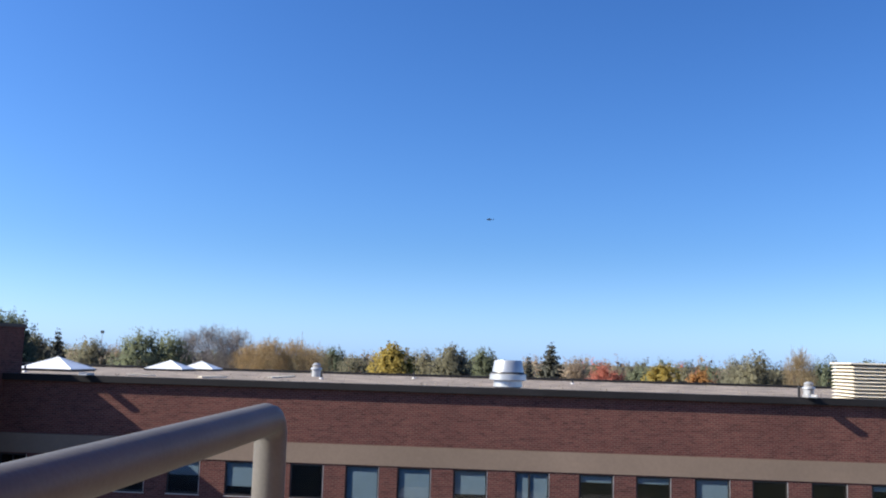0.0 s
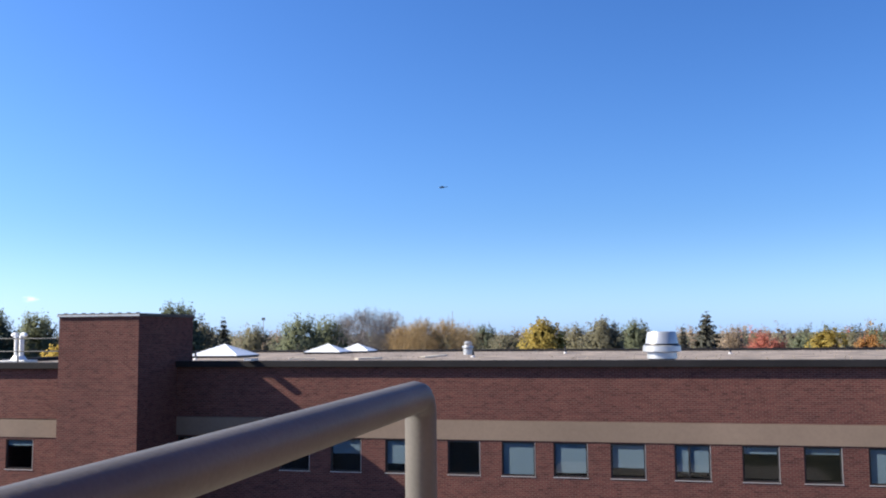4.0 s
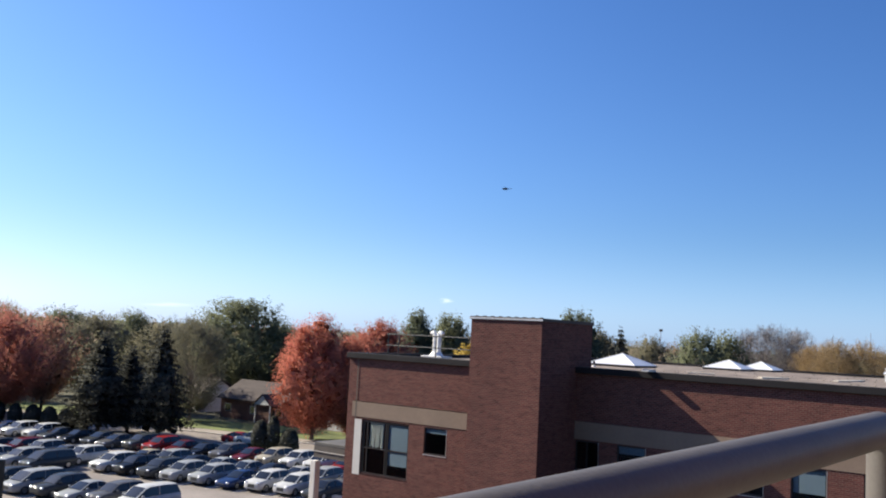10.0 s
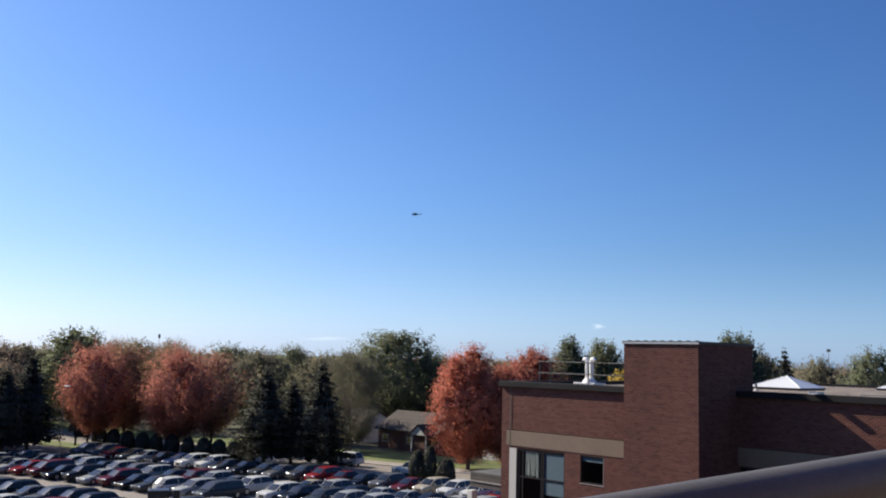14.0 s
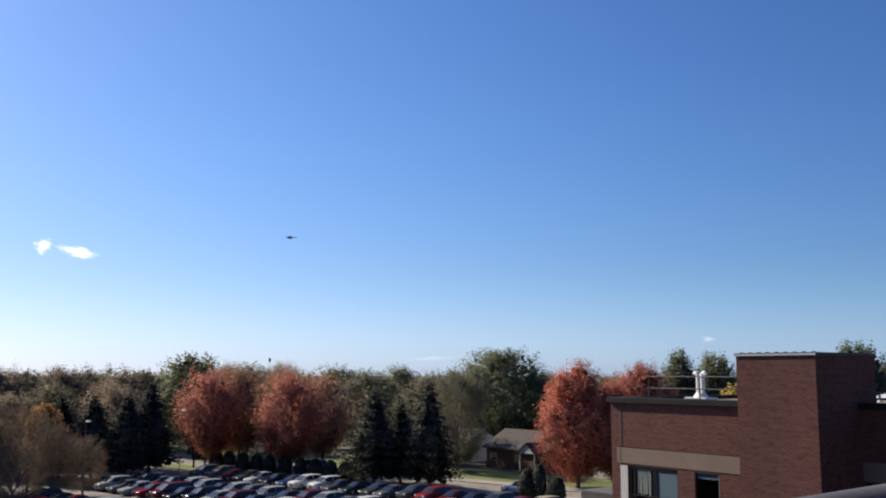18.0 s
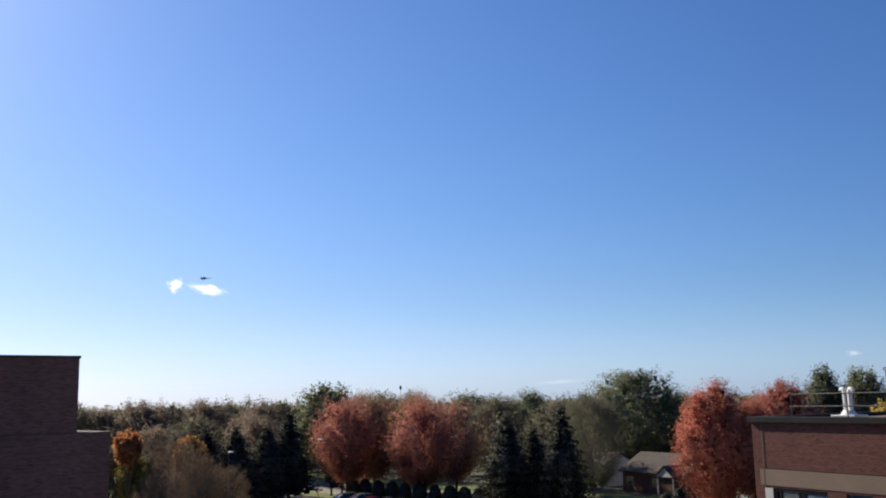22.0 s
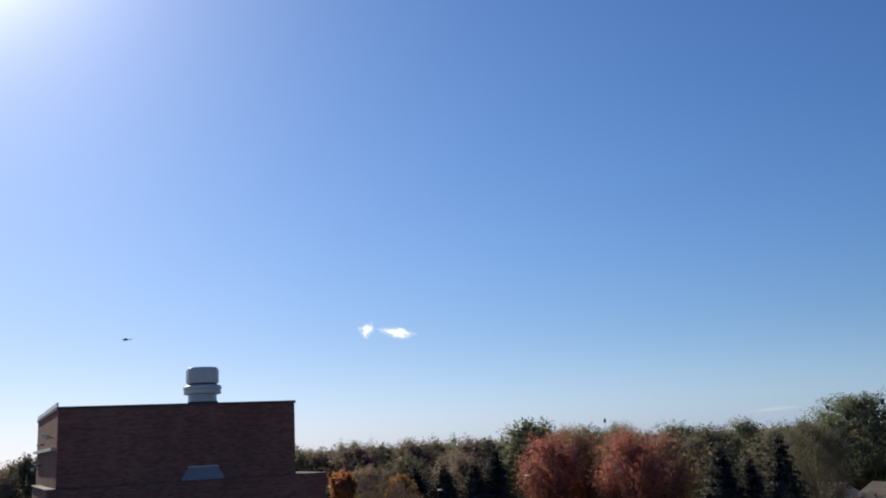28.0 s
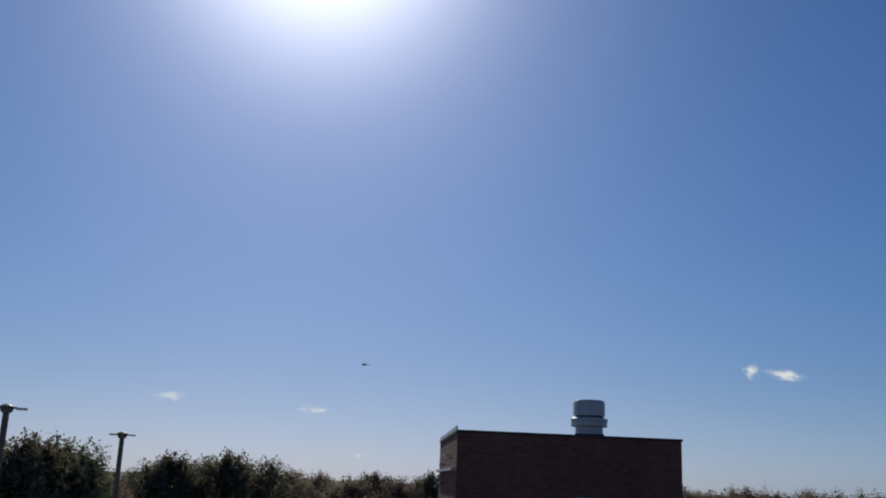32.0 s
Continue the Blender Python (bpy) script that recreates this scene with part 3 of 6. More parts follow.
def window(parent, x0, x1, zb, zt, y, blind, mullion=(), rail=None, side=True):
    """A punched window: frame, panes, sill, blind behind the glass."""
    w = new("window")
    w.parent = parent
    w.matrix_basis = pose(x0, y, zb)
    W, H, d = x1 - x0, zt - zb, 0.06
    bm = bmesh.new()
    for a in ((0.002, W - 0.002, H - d, H - 0.002), (0.002, W - 0.002, 0.002, d), (0.002, d, d, H - d), (W - d, W - 0.002, d, H - d)):
        box(bm, a[0], a[1], 0.03, 0.1, a[2], a[3])
    for m in mullion:
        box(bm, m - 0.03, m + 0.03, 0.035, 0.095, d, H - d)
    if rail is not None:
        box(bm, d, W - d, 0.038, 0.092, rail - 0.03, rail + 0.03)
    part("frame", bm, FRAME, w, "dark bronze window frame")
    p = part("pane", boxed(d, W - d, 0.06, 0.066, d, H - d), GLASS, w, "window glass")
    p.visible_shadow = False
    part("sill", boxed(-0.02, W + 0.02, -0.02, 0.028, -0.032, -0.004), FLASH if side else FRAME, w, "thin metal sill")
    if side:
        part("jamb_flashing", boxed(W - 0.02, W - 0.004, -0.004, 0.026, 0.02, H - 0.02), FLASH, w, "bright metal edge")
    if blind:
        part("blind", boxed(d + 0.01, W - d - 0.01, 0.075, 0.09, H - d - blind * (H - 2 * d), H - d), BLIND, w, "pale roller blind")
    return w


for k, x in enumerate(WIN_X):
    if k:
        window(main, x, x + WIN_W, Z_WB, Z_WT, FY, BLINDS[k], mullion=(0.5,) if k == 9 else ())
window(main, -18.75, -17.7, Z_WB, Z_WT, FY, 0.0, mullion=(0.5,))
big = window(main, -28.83, -26.08, 7.6, 9.96, LY, 0.0, mullion=(0.12, 0.32, 1.42, 1.53), rail=1.15, side=False)
part("blind", boxed(1.57, 2.68, 0.075, 0.09, 0.5, 2.28), BLIND, big, "pale roller blind")
for k in range(8):
    x = 0.47 + 0.105 * k
    part("curtain_fold", tube(bmesh.new(), [(x + 0.03 * math.sin(k * 2.3), 0.108, 1.2 + 0.05 * math.sin(k * 1.7)), (x, 0.108, 2.29)], 0.041, 8), CURTAIN, big, "off-white curtain fold", smooth=True)
window(main, -25.22, -24.0, 8.85, 10.0, LY, 0.18)


def scupper(x):
    s = thing("scupper", "pale metal roof scupper projecting over the coping", "scupper", pose(x, FY - 0.17, Z_COP1 + 0.006), "scuppers on the roof edge")
    part("trough", boxed(-0.16, 0.16, -0.36, 0.3, 0.0, 0.04, bevel=0.008), FLASH, s)
    part("lip", boxed(-0.16, -0.13, -0.35, 0.25, 0.042, 0.1), FLASH, s)
    part("lip", boxed(0.13, 0.16, -0.35, 0.25, 0.042, 0.1), FLASH, s)
    return s


for x in (-15.55, 10.55):
    scupper(x)


def skylight(x, y, half, rise):
    s = thing("pyramid_skylight", "white pyramid skylight on a low curb on the gravel roof", "skylight", pose(x, y, Z_ROOF), "pyramid skylights")
    part("curb", boxed(-half + 0.06, half - 0.06, -half + 0.06, half - 0.06, 0, 0.05), FRAME, s, "dark curb")
    part("rim", boxed(-half, half, -half, half, 0.052, 0.11, bevel=0.012), FRAME, s, "dark metal rim")
    for k in range(4):
        bm = bmesh.new()
        c, sn = math.cos(k * math.pi / 2), math.sin(k * math.pi / 2)
        q = [(-half + 0.05, -half + 0.05, 0.112), (half - 0.05, -half + 0.05, 0.112), (0, 0, rise)]
        lo = [bm.verts.new((c * a - sn * b, sn * a + c * b, z)) for a, b, z in q]
        hi = [bm.verts.new((c * a - sn * b, sn * a + c * b, z + 0.012)) for a, b, z in q]
        bm.faces.new(lo), bm.faces.new(hi)
        for i in range(3):
            bm.faces.new((lo[i], lo[(i + 1) % 3], hi[(i + 1) % 3], hi[i]))
        part("pane", bm, ACRYLIC, s, "milky white acrylic pane")
        part("glazing_bar", tube(bmesh.new(), [(c * (half - 0.05) - sn * (half - 0.05), sn * (half - 0.05) + c * (half - 0.05), 0.125), (0, 0, rise + 0.012)], 0.02, 6), WHITEMETAL, s)
    return s


skylight(-22.5, 45.6, 1.4, 0.68)
skylight(-19.55, 53.3, 1.15, 0.58)
skylight(-18.55, 55.9, 1.05, 0.55)


def exhaust_fan(x, y, z, k=1.0):
    f = thing("roof_exhaust_fan", "shiny spun-metal exhaust fan on the roof", "roof vent", pose(x, y, z), "roof vents")
    part("curb", boxed(-0.5 * k, 0.5 * k, -0.5 * k, 0.5 * k, 0, 0.12 * k), FRAME, f, "dark curb")
    part("throat", lathe(bmesh.new(), [(0.58 * k, 0.122 * k), (0.56 * k, 0.36 * k)], 32), GALV, f, smooth=True)
    part("skirt", lathe(bmesh.new(), [(0.62 * k, 0.362 * k), (0.74 * k, 0.40 * k), (0.72 * k, 0.60 * k), (0.66 * k, 0.64 * k)], 32), GALV, f, smooth=True)
    part("band", lathe(bmesh.new(), [(0.665 * k, 0.642 * k), (0.68 * k, 0.66 * k), (0.66 * k, 0.70 * k)], 32), FRAME, f, "dark joint ring", smooth=True)
    part("windband", lathe(bmesh.new(), [(0.63 * k, 0.70 * k), (0.56 * k, 1.10 * k), (0.52 * k, 1.16 * k), (0.50 * k, 1.165 * k)], 32), GALV, f, smooth=True)
    return f


exhaust_fan(0.0, 37.6, Z_ROOF)


def turret(x, y, k):
    f = thing("turret_vent", "small galvanised roof vent with a cap", "roof vent", pose(x, y, Z_ROOF), "roof vents")
    part("flue", lathe(bmesh.new(), [(0.24 * k, 0), (0.24 * k, 0.32 * k)], 16), GALV, f, smooth=True)
    part("collar", lathe(bmesh.new(), [(0.20 * k, 0.322 * k), (0.30 * k, 0.36 * k), (0.29 * k, 0.42 * k), (0.18 * k, 0.5 * k)], 16), GALV, f, smooth=True)
    part("cap", lathe(bmesh.new(), [(0.2 * k, 0.502 * k), (0.22 * k, 0.6 * k), (0.12 * k, 0.69 * k)], 16), GALV, f, smooth=True)


turret(-10.2, 49.6, 1.05)
turret(12.75, 41.0, 0.9)


def gooseneck():
    g = thing("gooseneck_vent", "white gooseneck vent pipes on a sheet-metal base", "roof vent", pose(-27.6, 36.0, Z_ROOF))
    part("base", boxed(-0.62, 0.62, -0.45, 0.45, 0, 0.16, bevel=0.02), GALV, g, "dull metal base")
    part("cone", lathe(bmesh.new(), [(0.36, 0.162), (0.22, 0.35)], 16), WHITEMETAL, g, smooth=True)
    for dx in (-0.12, 0.12):
        pts = [(dx, 0, 0.3), (dx, 0, 1.15)] + [(dx + 0.1 * (1 if dx > 0 else -1) * (1 - math.cos(a)), 0, 1.15 + 0.13 * math.sin(a)) for a in (0.5, 1.0, 1.6, 2.2, 2.8)]
        part("pipe", tube(bmesh.new(), pts, 0.105, 12), WHITEMETAL, g, smooth=True)


gooseneck()


def roof_rail():
    r = thing("roof_guard_rail", "thin dark guard rail on the gravel roof", "railing", pose(-29.4, 34.5, Z_ROOF))
    for x in (0.0, 0.65, 2.9, 5.1, 7.2):
        part("post", tube(bmesh.new(), [(x, 0, 0), (x, 0, 1.12)], 0.03, 8), TRIM, r)
    for z in (0.56, 1.1):
        part("rail", tube(bmesh.new(), [(-0.1, 0, z), (7.25, 0, z)], 0.026, 8), TRIM, r)

roof_rail()


def louvre_unit():
    u = thing("louvred_air_unit", "cream louvred air-intake unit on the roof", "air unit", pose(12.95, 36.5, Z_ROOF))
    # the core's near-black stands in for shade between the slats
    part("core", boxed(0.14, 5.86, 0.14, 2.1, 0.0, 1.38), ROOM, u, "inner casing, coloured near-black for unlit depth")
    part("lid", boxed(-0.05, 6.05, -0.05, 2.3, 1.382, 1.44, bevel=0.012), CREAM, u, "cream sheet lid")
    for k in range(10):
        bm = bmesh.new()
        z = 0.04 + 0.134 * k
        for q in ([(0, 0), (6, 0), (6, 2.24), (0, 2.24)],):
            lo = [bm.verts.new((x - 0.02 + 0.04 * (x > 3), y - 0.02 + 0.04 * (y > 1), z)) for x, y in q]
            hi = [bm.verts.new((0.11 + (x > 3) * 5.78, 0.11 + (y > 1) * 2.02, z + 0.08)) for x, y in q]
            for i in range(4):
                bm.faces.new((lo[i], lo[(i + 1) % 4], hi[(i + 1) % 4], hi[i]))
            bm.faces.new(lo[::-1]), bm.faces.new(hi)
        part("louvre_slat", bm, CREAM, u)


louvre_unit()


def standpipe(x, y, h):
    s = thing("vent_pipe", "short dark vent pipe standing in the gravel", "pipe", pose(x, y, Z_ROOF), "vent pipes")
    part("pipe", tube(bmesh.new(), [(0, 0, 0), (0, 0, h)], 0.05, 10), FRAME, s)
    part("collar", lathe(bmesh.new(), [(0.12, 0), (0.06, 0.08)], 10), FLASH, s)


for x, y, h in ((-9.0, 45.0, 0.35), (-5.2, 52.0, 0.35), (3.4, 50.0, 0.3), (10.9, 36.2, 0.5), (-22.0, 41.5, 0.3)):
    standpipe(x, y, h)


def roof_plank(x, y, rz, n):
    p = thing("roof_plank", "bleached timber plank lying on the gravel", "plank", pose(x, y, Z_ROOF + 0.004, 0, 0, rz), "planks on the roof")
    part("plank", boxed(-n / 2, n / 2, -0.12, 0.12, 0, 0.06, bevel=0.008), BLEACHED, p)


for x, y, rz, n in ((-13.3, 41.7, 67, 1.7), (-11.05, 45.4, 87, 3.9), (-16.4, 41.2, 20, 1.2)):
    roof_plank(x, y, rz, n)


def loose_stones():
    """Stones of the gravel roof that stand proud along its edges."""
    g = np.random.default_rng(21)
    n = 2400
    x = np.concatenate([g.uniform(-18.4, 24, 1000), g.uniform(-29.3, -22.3, 800), g.uniform(-18.4, 20, 600)])
    y = np.concatenate([34.35 + g.exponential(1.6, 1000), 32.75 + g.exponential(0.9, 800), g.uniform(35, 57, 600)])
    c = np.stack([x, np.minimum(y, 57), np.full(n, Z_ROOF + 0.02)], 1)
    s = g.uniform(0.012, 0.03, n)[:, None]
    q = g.normal(size=(n, 3, 3))
    u = q[:, 0] / np.linalg.norm(q[:, 0], axis=1)[:, None]
    v = np.cross(u, q[:, 1])
    v /= np.linalg.norm(v, axis=1)[:, None]
    w = np.cross(u, v)
    corner = [c + s * (a * u + b * v * 0.8 + d * w * 0.7) for a, b, d in ((-1, -1, -1), (1, -1, -1), (1, 1, -1), (-1, 1, -1), (-1, -1, 1), (1, -1, 1), (1, 1, 1), (-1, 1, 1))]
    quads = [(0, 3, 2, 1), (4, 5, 6, 7), (0, 1, 5, 4), (2, 3, 7, 6), (1, 2, 6, 5), (0, 4, 7, 3)]
    verts = np.stack([corner[i] for f in quads for i in f], 1).reshape(-1, 3)
    tagged(new("gravel_stones", quads_mesh("gravel_stones", verts, [STONE])), "loose pale stones on the gravel roof", "gravel", kind="stuff")


loose_stones()

# low link building with a white edge below the windows
link = thing("link_building", "low flat-roofed link with a pale stone edge", "building")
part("wall", boxed(-4.4, 6.0, 26.2, 29.3, 0, 8.0), BRICK, link)
part("white_edge", boxed(-4.6, 6.2, 26.0, 29.5, 8.004, 8.27, bevel=0.03), PAVE, link, "pale stone roof edge")

# porch at the far corner of the wing
porch = thing("flat_canopy", "flat grey canopy on a white post beside the building", "canopy")
part("roof", boxed(-35.6, -29.95, 36.2, 42.0, 7.86, 8.02, bevel=0.02), TAR, porch, "dark flat canopy roof")
part("fascia", boxed(-35.6, -29.95, 36.2, 36.5, 7.23, 7.855), TRIM_GREY, porch, "dark grey fascia")
for z in (7.52,):
    part("fascia_strip", boxed(-35.62, -29.95, 36.15, 36.196, z, z + 0.05), CONCRETE, porch, "pale metal strip")
part("column", boxed(-35.42, -35.05, 35.8, 36.18, 0, 7.1, bevel=0.03), SOFFIT, porch, "white column")
part("low_wall", boxed(-34.2, -29.95, 36.3, 36.6, 0, 5.4), CONCRETE, porch)

# ---- brick penthouse block on the other side ----
FL, FR, SL = Vector((-43.8, -3.83)), Vector((-45.5, 6.57)), Vector((-57.4, -6.04))
ED, DD = (FR - FL), (SL - FL)
Z_STEP, Z_PT = 12.93, 16.38
pent = thing("penthouse_block", "shaded dark brick plant-room block with a stepped roof", "building")


def plan(a0, a1, d0, d1):
    e, d = ED.normalized(), DD.normalized()
    return [tuple(FL + e * a + d * b) for a, b in ((a0, d0), (a1, d0), (a1, d1), (a0, d1))]


WIDE, DEEP = ED.length, DD.length
part("upper_wall", prism(bmesh.new(), plan(0, WIDE, 0, DEEP), Z_STEP - 0.2, Z_PT - 0.12), PENTBRICK, pent)
part("upper_coping", prism(bmesh.new(), plan(-0.05, WIDE + 0.05, -0.05, DEEP), Z_PT - 0.118, Z_PT), TRIM_GREY, pent, "dark metal coping")
part("lower_wall", prism(bmesh.new(), plan(-0.35, WIDE + 1.5, -0.03, 10.5), 0, Z_STEP - 0.03), PENTBRICK, pent)
part("ledge", prism(bmesh.new(), plan(-0.42, WIDE + 1.58, -0.06, 10.56), Z_STEP - 0.028, Z_STEP), TRIM_GREY, pent, "thin dark metal ledge")
part("side_ledge", prism(bmesh.new(), plan(-0.2, -0.01, 0.5, DEEP), 14.55, 14.68), FLASH, pent, "pale metal ledge")
part("roof_edge_rail", prism(bmesh.new(), plan(-0.03, 0.03, 0.3, DEEP), Z_PT + 0.003, Z_PT + 0.2), FLASH, pent, "bright metal parapet edge")


def ph_at(a, d, z):
    p = FL + ED.normalized() * a + DD.normalized() * d
    return Vector((p.x, p.y, z))


PH_TURN = math.degrees(math.atan2(ED.y, ED.x))
hood = thing("sloped_rooflight", "sloped metal hood against the brick wall, reflected sky blue in its colour", "rooflight", pose(*ph_at(6.2, -0.02, Z_STEP + 0.004), 0, 0, PH_TURN))


def hood_mesh():
    bm = bmesh.new()
    lo = [bm.verts.new(v) for v in ((-0.95, 0.0, 0), (0.95, 0.0, 0), (0.95, 0.36, 0), (-0.95, 0.36, 0))]
    mid = [bm.verts.new(v) for v in ((-0.95, 0.0, 0.1), (0.95, 0.0, 0.1), (0.95, 0.36, 0.1), (-0.95, 0.36, 0.1))]
    hi = [bm.verts.new(v) for v in ((-0.66, 0.0, 0.58), (0.66, 0.0, 0.58), (0.66, 0.06, 0.58), (-0.66, 0.06, 0.58))]
    for a, b in ((lo, mid), (mid, hi)):
        for k in range(4):
            bm.faces.new((a[k], a[(k + 1) % 4], b[(k + 1) % 4], b[k]))
    bm.faces.new(lo[::-1]), bm.faces.new(hi)
    return bm


# hood skin, coloured as if mirroring blue sky
part("hood", hood_mesh(), HOODM, hood)
part("top_flashing", boxed(-0.68, 0.68, 0.0, 0.1, 0.582, 0.62), FLASH, hood, "pale top flashing")
part("seam", tube(bmesh.new(), [(0, 0.37, 0.1), (0, 0.07, 0.585)], 0.015, 6), FLASH, hood)

stack = thing("exhaust_stack", "tall shiny sheet-metal exhaust stack on the plant-room roof", "roof vent", pose(*ph_at(6.5, 1.6, Z_PT)) @ Matrix.Scale(1.13, 4), "roof vents")
part("curb", boxed(-0.6, 0.6, -0.6, 0.6, 0, 0.1), COPING, stack)
part("throat", lathe(bmesh.new(), [(0.60, 0.102), (0.58, 0.40)], 32), STACKM, stack, smooth=True)
part("lower_skirt", lathe(bmesh.new(), [(0.6, 0.402), (0.78, 0.44), (0.76, 0.62), (0.8, 0.64), (0.78, 0.76), (0.64, 0.82)], 32), STACKM, stack, smooth=True)
part("joint", lathe(bmesh.new(), [(0.60, 0.822), (0.60, 0.88)], 32), FRAME, stack, "dark joint ring")
part("drum", lathe(bmesh.new(), [(0.66, 0.882), (0.66, 1.46), (0.62, 1.52), (0.6, 1.54)], 32), STACKM, stack, smooth=True)
for k in range(8):
    a = k * math.pi / 4
    part("seam", boxed(-0.008, 0.008, -0.008, 0.008, 0.89, 1.45), FLASH, stack, at=pose(0.664 * math.cos(a), 0.664 * math.sin(a), 0))

# small fittings on the lit side of the block
for d, z, w in ((2.0, 15.1, 0.22), (4.2, 15.25, 0.18), (7.5, 14.9, 0.2), (9.0, 13.9, 0.16), (12.0, 13.7, 0.2)):
    p = ph_at(-0.01, d, z)
    fl = thing("wall_floodlight", "small bright floodlight on the block's side wall", "wall light", pose(p.x, p.y, p.z, 0, 0, PH_TURN), "wall lights")
    part("arm", boxed(-0.22, 0.0, -0.03, 0.03, 0.0, 0.05), TRIM, fl)
    part("head", boxed(-0.36, -0.2, -w / 2, w / 2, -0.06, 0.1, bevel=0.02), GALV, fl)
dp = thing("downpipe", "white rain downpipe with an elbow at the block's corner", "pipe", pose(*ph_at(-0.45, 2.0, 0)))
part("pipe", tube(bmesh.new(), [(0, 0, 0), (0, 0, 10.9), (0.06, -0.25, 11.05), (0.15, -0.75, 11.08)], 0.07, 10), WHITEMETAL, dp, smooth=True)
part("collar", lathe(bmesh.new(), [(0.1, 10.5), (0.1, 10.6)], 12), FLASH, dp)


# ---- parking deck beside the block ----
Z_DECK, Z_CAP = 9.8, 10.8
DIR = Vector((-0.981, -0.194))  # along the edge wall, away from the eye
LEFT = Vector((-0.194, 0.981)) * -1  # into the deck
CORNER = Vector((-58.3, -8.85))


def deck_at(s, w, z=Z_DECK):
    """s metres back from the far corner along the edge wall, w metres into the deck."""
    p = CORNER - DIR * s + LEFT * w
    return Vector((p.x, p.y, z))


DECK_TURN = math.degrees(math.atan2(-DIR.y, -DIR.x))


def deck_box(s0, s1, w0, w1, z0, z1):
    return prism(bmesh.new(), [tuple(deck_at(s, w).xy) for s, w in ((s0, w0), (s1, w0), (s1, w1), (s0, w1))], z0, z1)


deck = thing("parking_deck", "concrete top deck of the parking ramp with low parapets", "parking deck", kind="structure")
part("slab", deck_box(-0.4, 46, -0.4, 36, Z_DECK - 0.5, Z_DECK), DECKM, deck, "pale concrete deck")
# edge wall and buttresses are darker than their caps
part("edge_wall", deck_box(-0.3, 44, -0.16, 0.0, Z_DECK + 0.004, Z_CAP - 0.12), DARKWALL, deck, "blotchy dark edge wall")
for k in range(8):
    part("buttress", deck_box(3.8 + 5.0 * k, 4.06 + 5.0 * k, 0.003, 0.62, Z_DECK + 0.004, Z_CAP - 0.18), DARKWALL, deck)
    part("buttress_cap", deck_box(3.77 + 5.0 * k, 4.09 + 5.0 * k, 0.012, 0.65, Z_CAP - 0.177, Z_CAP - 0.125), KERB, deck, "pale buttress top")
for k in range(6):
    part("wall_cap", deck_box(-0.3 + 7.4 * k, 7.08 + 7.4 * k, -0.18, 0.02, Z_CAP - 0.117, Z_CAP), KERB, deck, "pale concrete cap")
part("far_wall", deck_box(-0.4, -0.15, 0.1, 36, Z_DECK + 0.004, Z_CAP), TRIM_GREY, deck, "grey far parapet")
part("far_wall_cap", deck_box(-0.43, -0.12, 0.1, 36, Z_CAP + 0.003, Z_CAP + 0.07), KERB, deck, "pale concrete cap")
part("substructure", deck_box(-0.3, 45, -0.1, 35, 0, Z_DECK - 0.504), CONCRETE, deck)
for k in range(14):
    part("stall_line", deck_box(2.55 + 2.75 * k, 2.66 + 2.75 * k, 0.7, 5.6, Z_DECK + 0.004, Z_DECK + 0.008), LINE, deck, "painted stall line")

# ---- cars ----
def ring(hw, z0, z1):
    """Half-round cross-section of a car's lower body."""
    h = z1 - z0
    side = ((0.86, 0.0), (0.97, 0.13), (1.0, 0.45), (0.985, 0.72), (0.92, 0.94), (0.8, 1.0))
    return [(-hw * a, z0 + h * b) for a, b in side] + [(hw * a, z0 + h * b) for a, b in reversed(side)]


def body_mesh(stations):
    """Cross-sections of (x, z low, z high, half width) joined front to back."""
    bm = bmesh.new()
    loops = [[bm.verts.new((x, y, z)) for y, z in ring(hw, z0, z1)] for x, z0, z1, hw in stations]
    for a, b in zip(loops, loops[1:]):
        n = len(a)
        for k in range(n):
            bm.faces.new((a[k], a[(k + 1) % n], b[(k + 1) % n], b[k]))
    bm.faces.new(loops[0]), bm.faces.new(loops[-1][::-1])
    return bm


def cabin_strip(stations, first, last, across):
    """A stretch of the cabin's skin, from station to station, between two of its lengthwise lines, with thickness."""
    bm = bmesh.new()
    outer, inner = [], []
    for x, zb, zt, wb, wt in stations[first:last + 1]:
        line = ((-wb, zb), (-wt, zt - 0.055), (-wt * 0.86, zt - 0.012), (-wt * 0.45, zt + 0.012), (wt * 0.45, zt + 0.012), (wt * 0.86, zt - 0.012), (wt, zt - 0.055), (wb, zb))
        line = line[across[0]:across[1] + 1]
        outer.append([bm.verts.new((x, y, z)) for y, z in line])
        inner.append([bm.verts.new((x * 0.985, y * 0.97, z - 0.025)) for y, z in line])
    m = len(outer[0])
    for rows, flip in ((outer, 1), (inner, -1)):
        for a, b in zip(rows, rows[1:]):
            for k in range(m - 1):
                bm.faces.new((a[k], a[k + 1], b[k + 1], b[k])[::flip])
    rim = [outer[0][k] for k in range(m)] + [outer[i][m - 1] for i in range(1, len(outer))] + [outer[-1][k] for k in range(m - 2, -1, -1)] + [outer[i][0] for i in range(len(outer) - 2, 0, -1)]
    rin = [inner[0][k] for k in range(m)] + [inner[i][m - 1] for i in range(1, len(inner))] + [inner[-1][k] for k in range(m - 2, -1, -1)] + [inner[i][0] for i in range(len(inner) - 2, 0, -1)]
    for k in range(len(rim)):
        bm.faces.new((rim[k], rim[(k + 1) % len(rim)], rin[(k + 1) % len(rim)], rin[k]))
    return bm


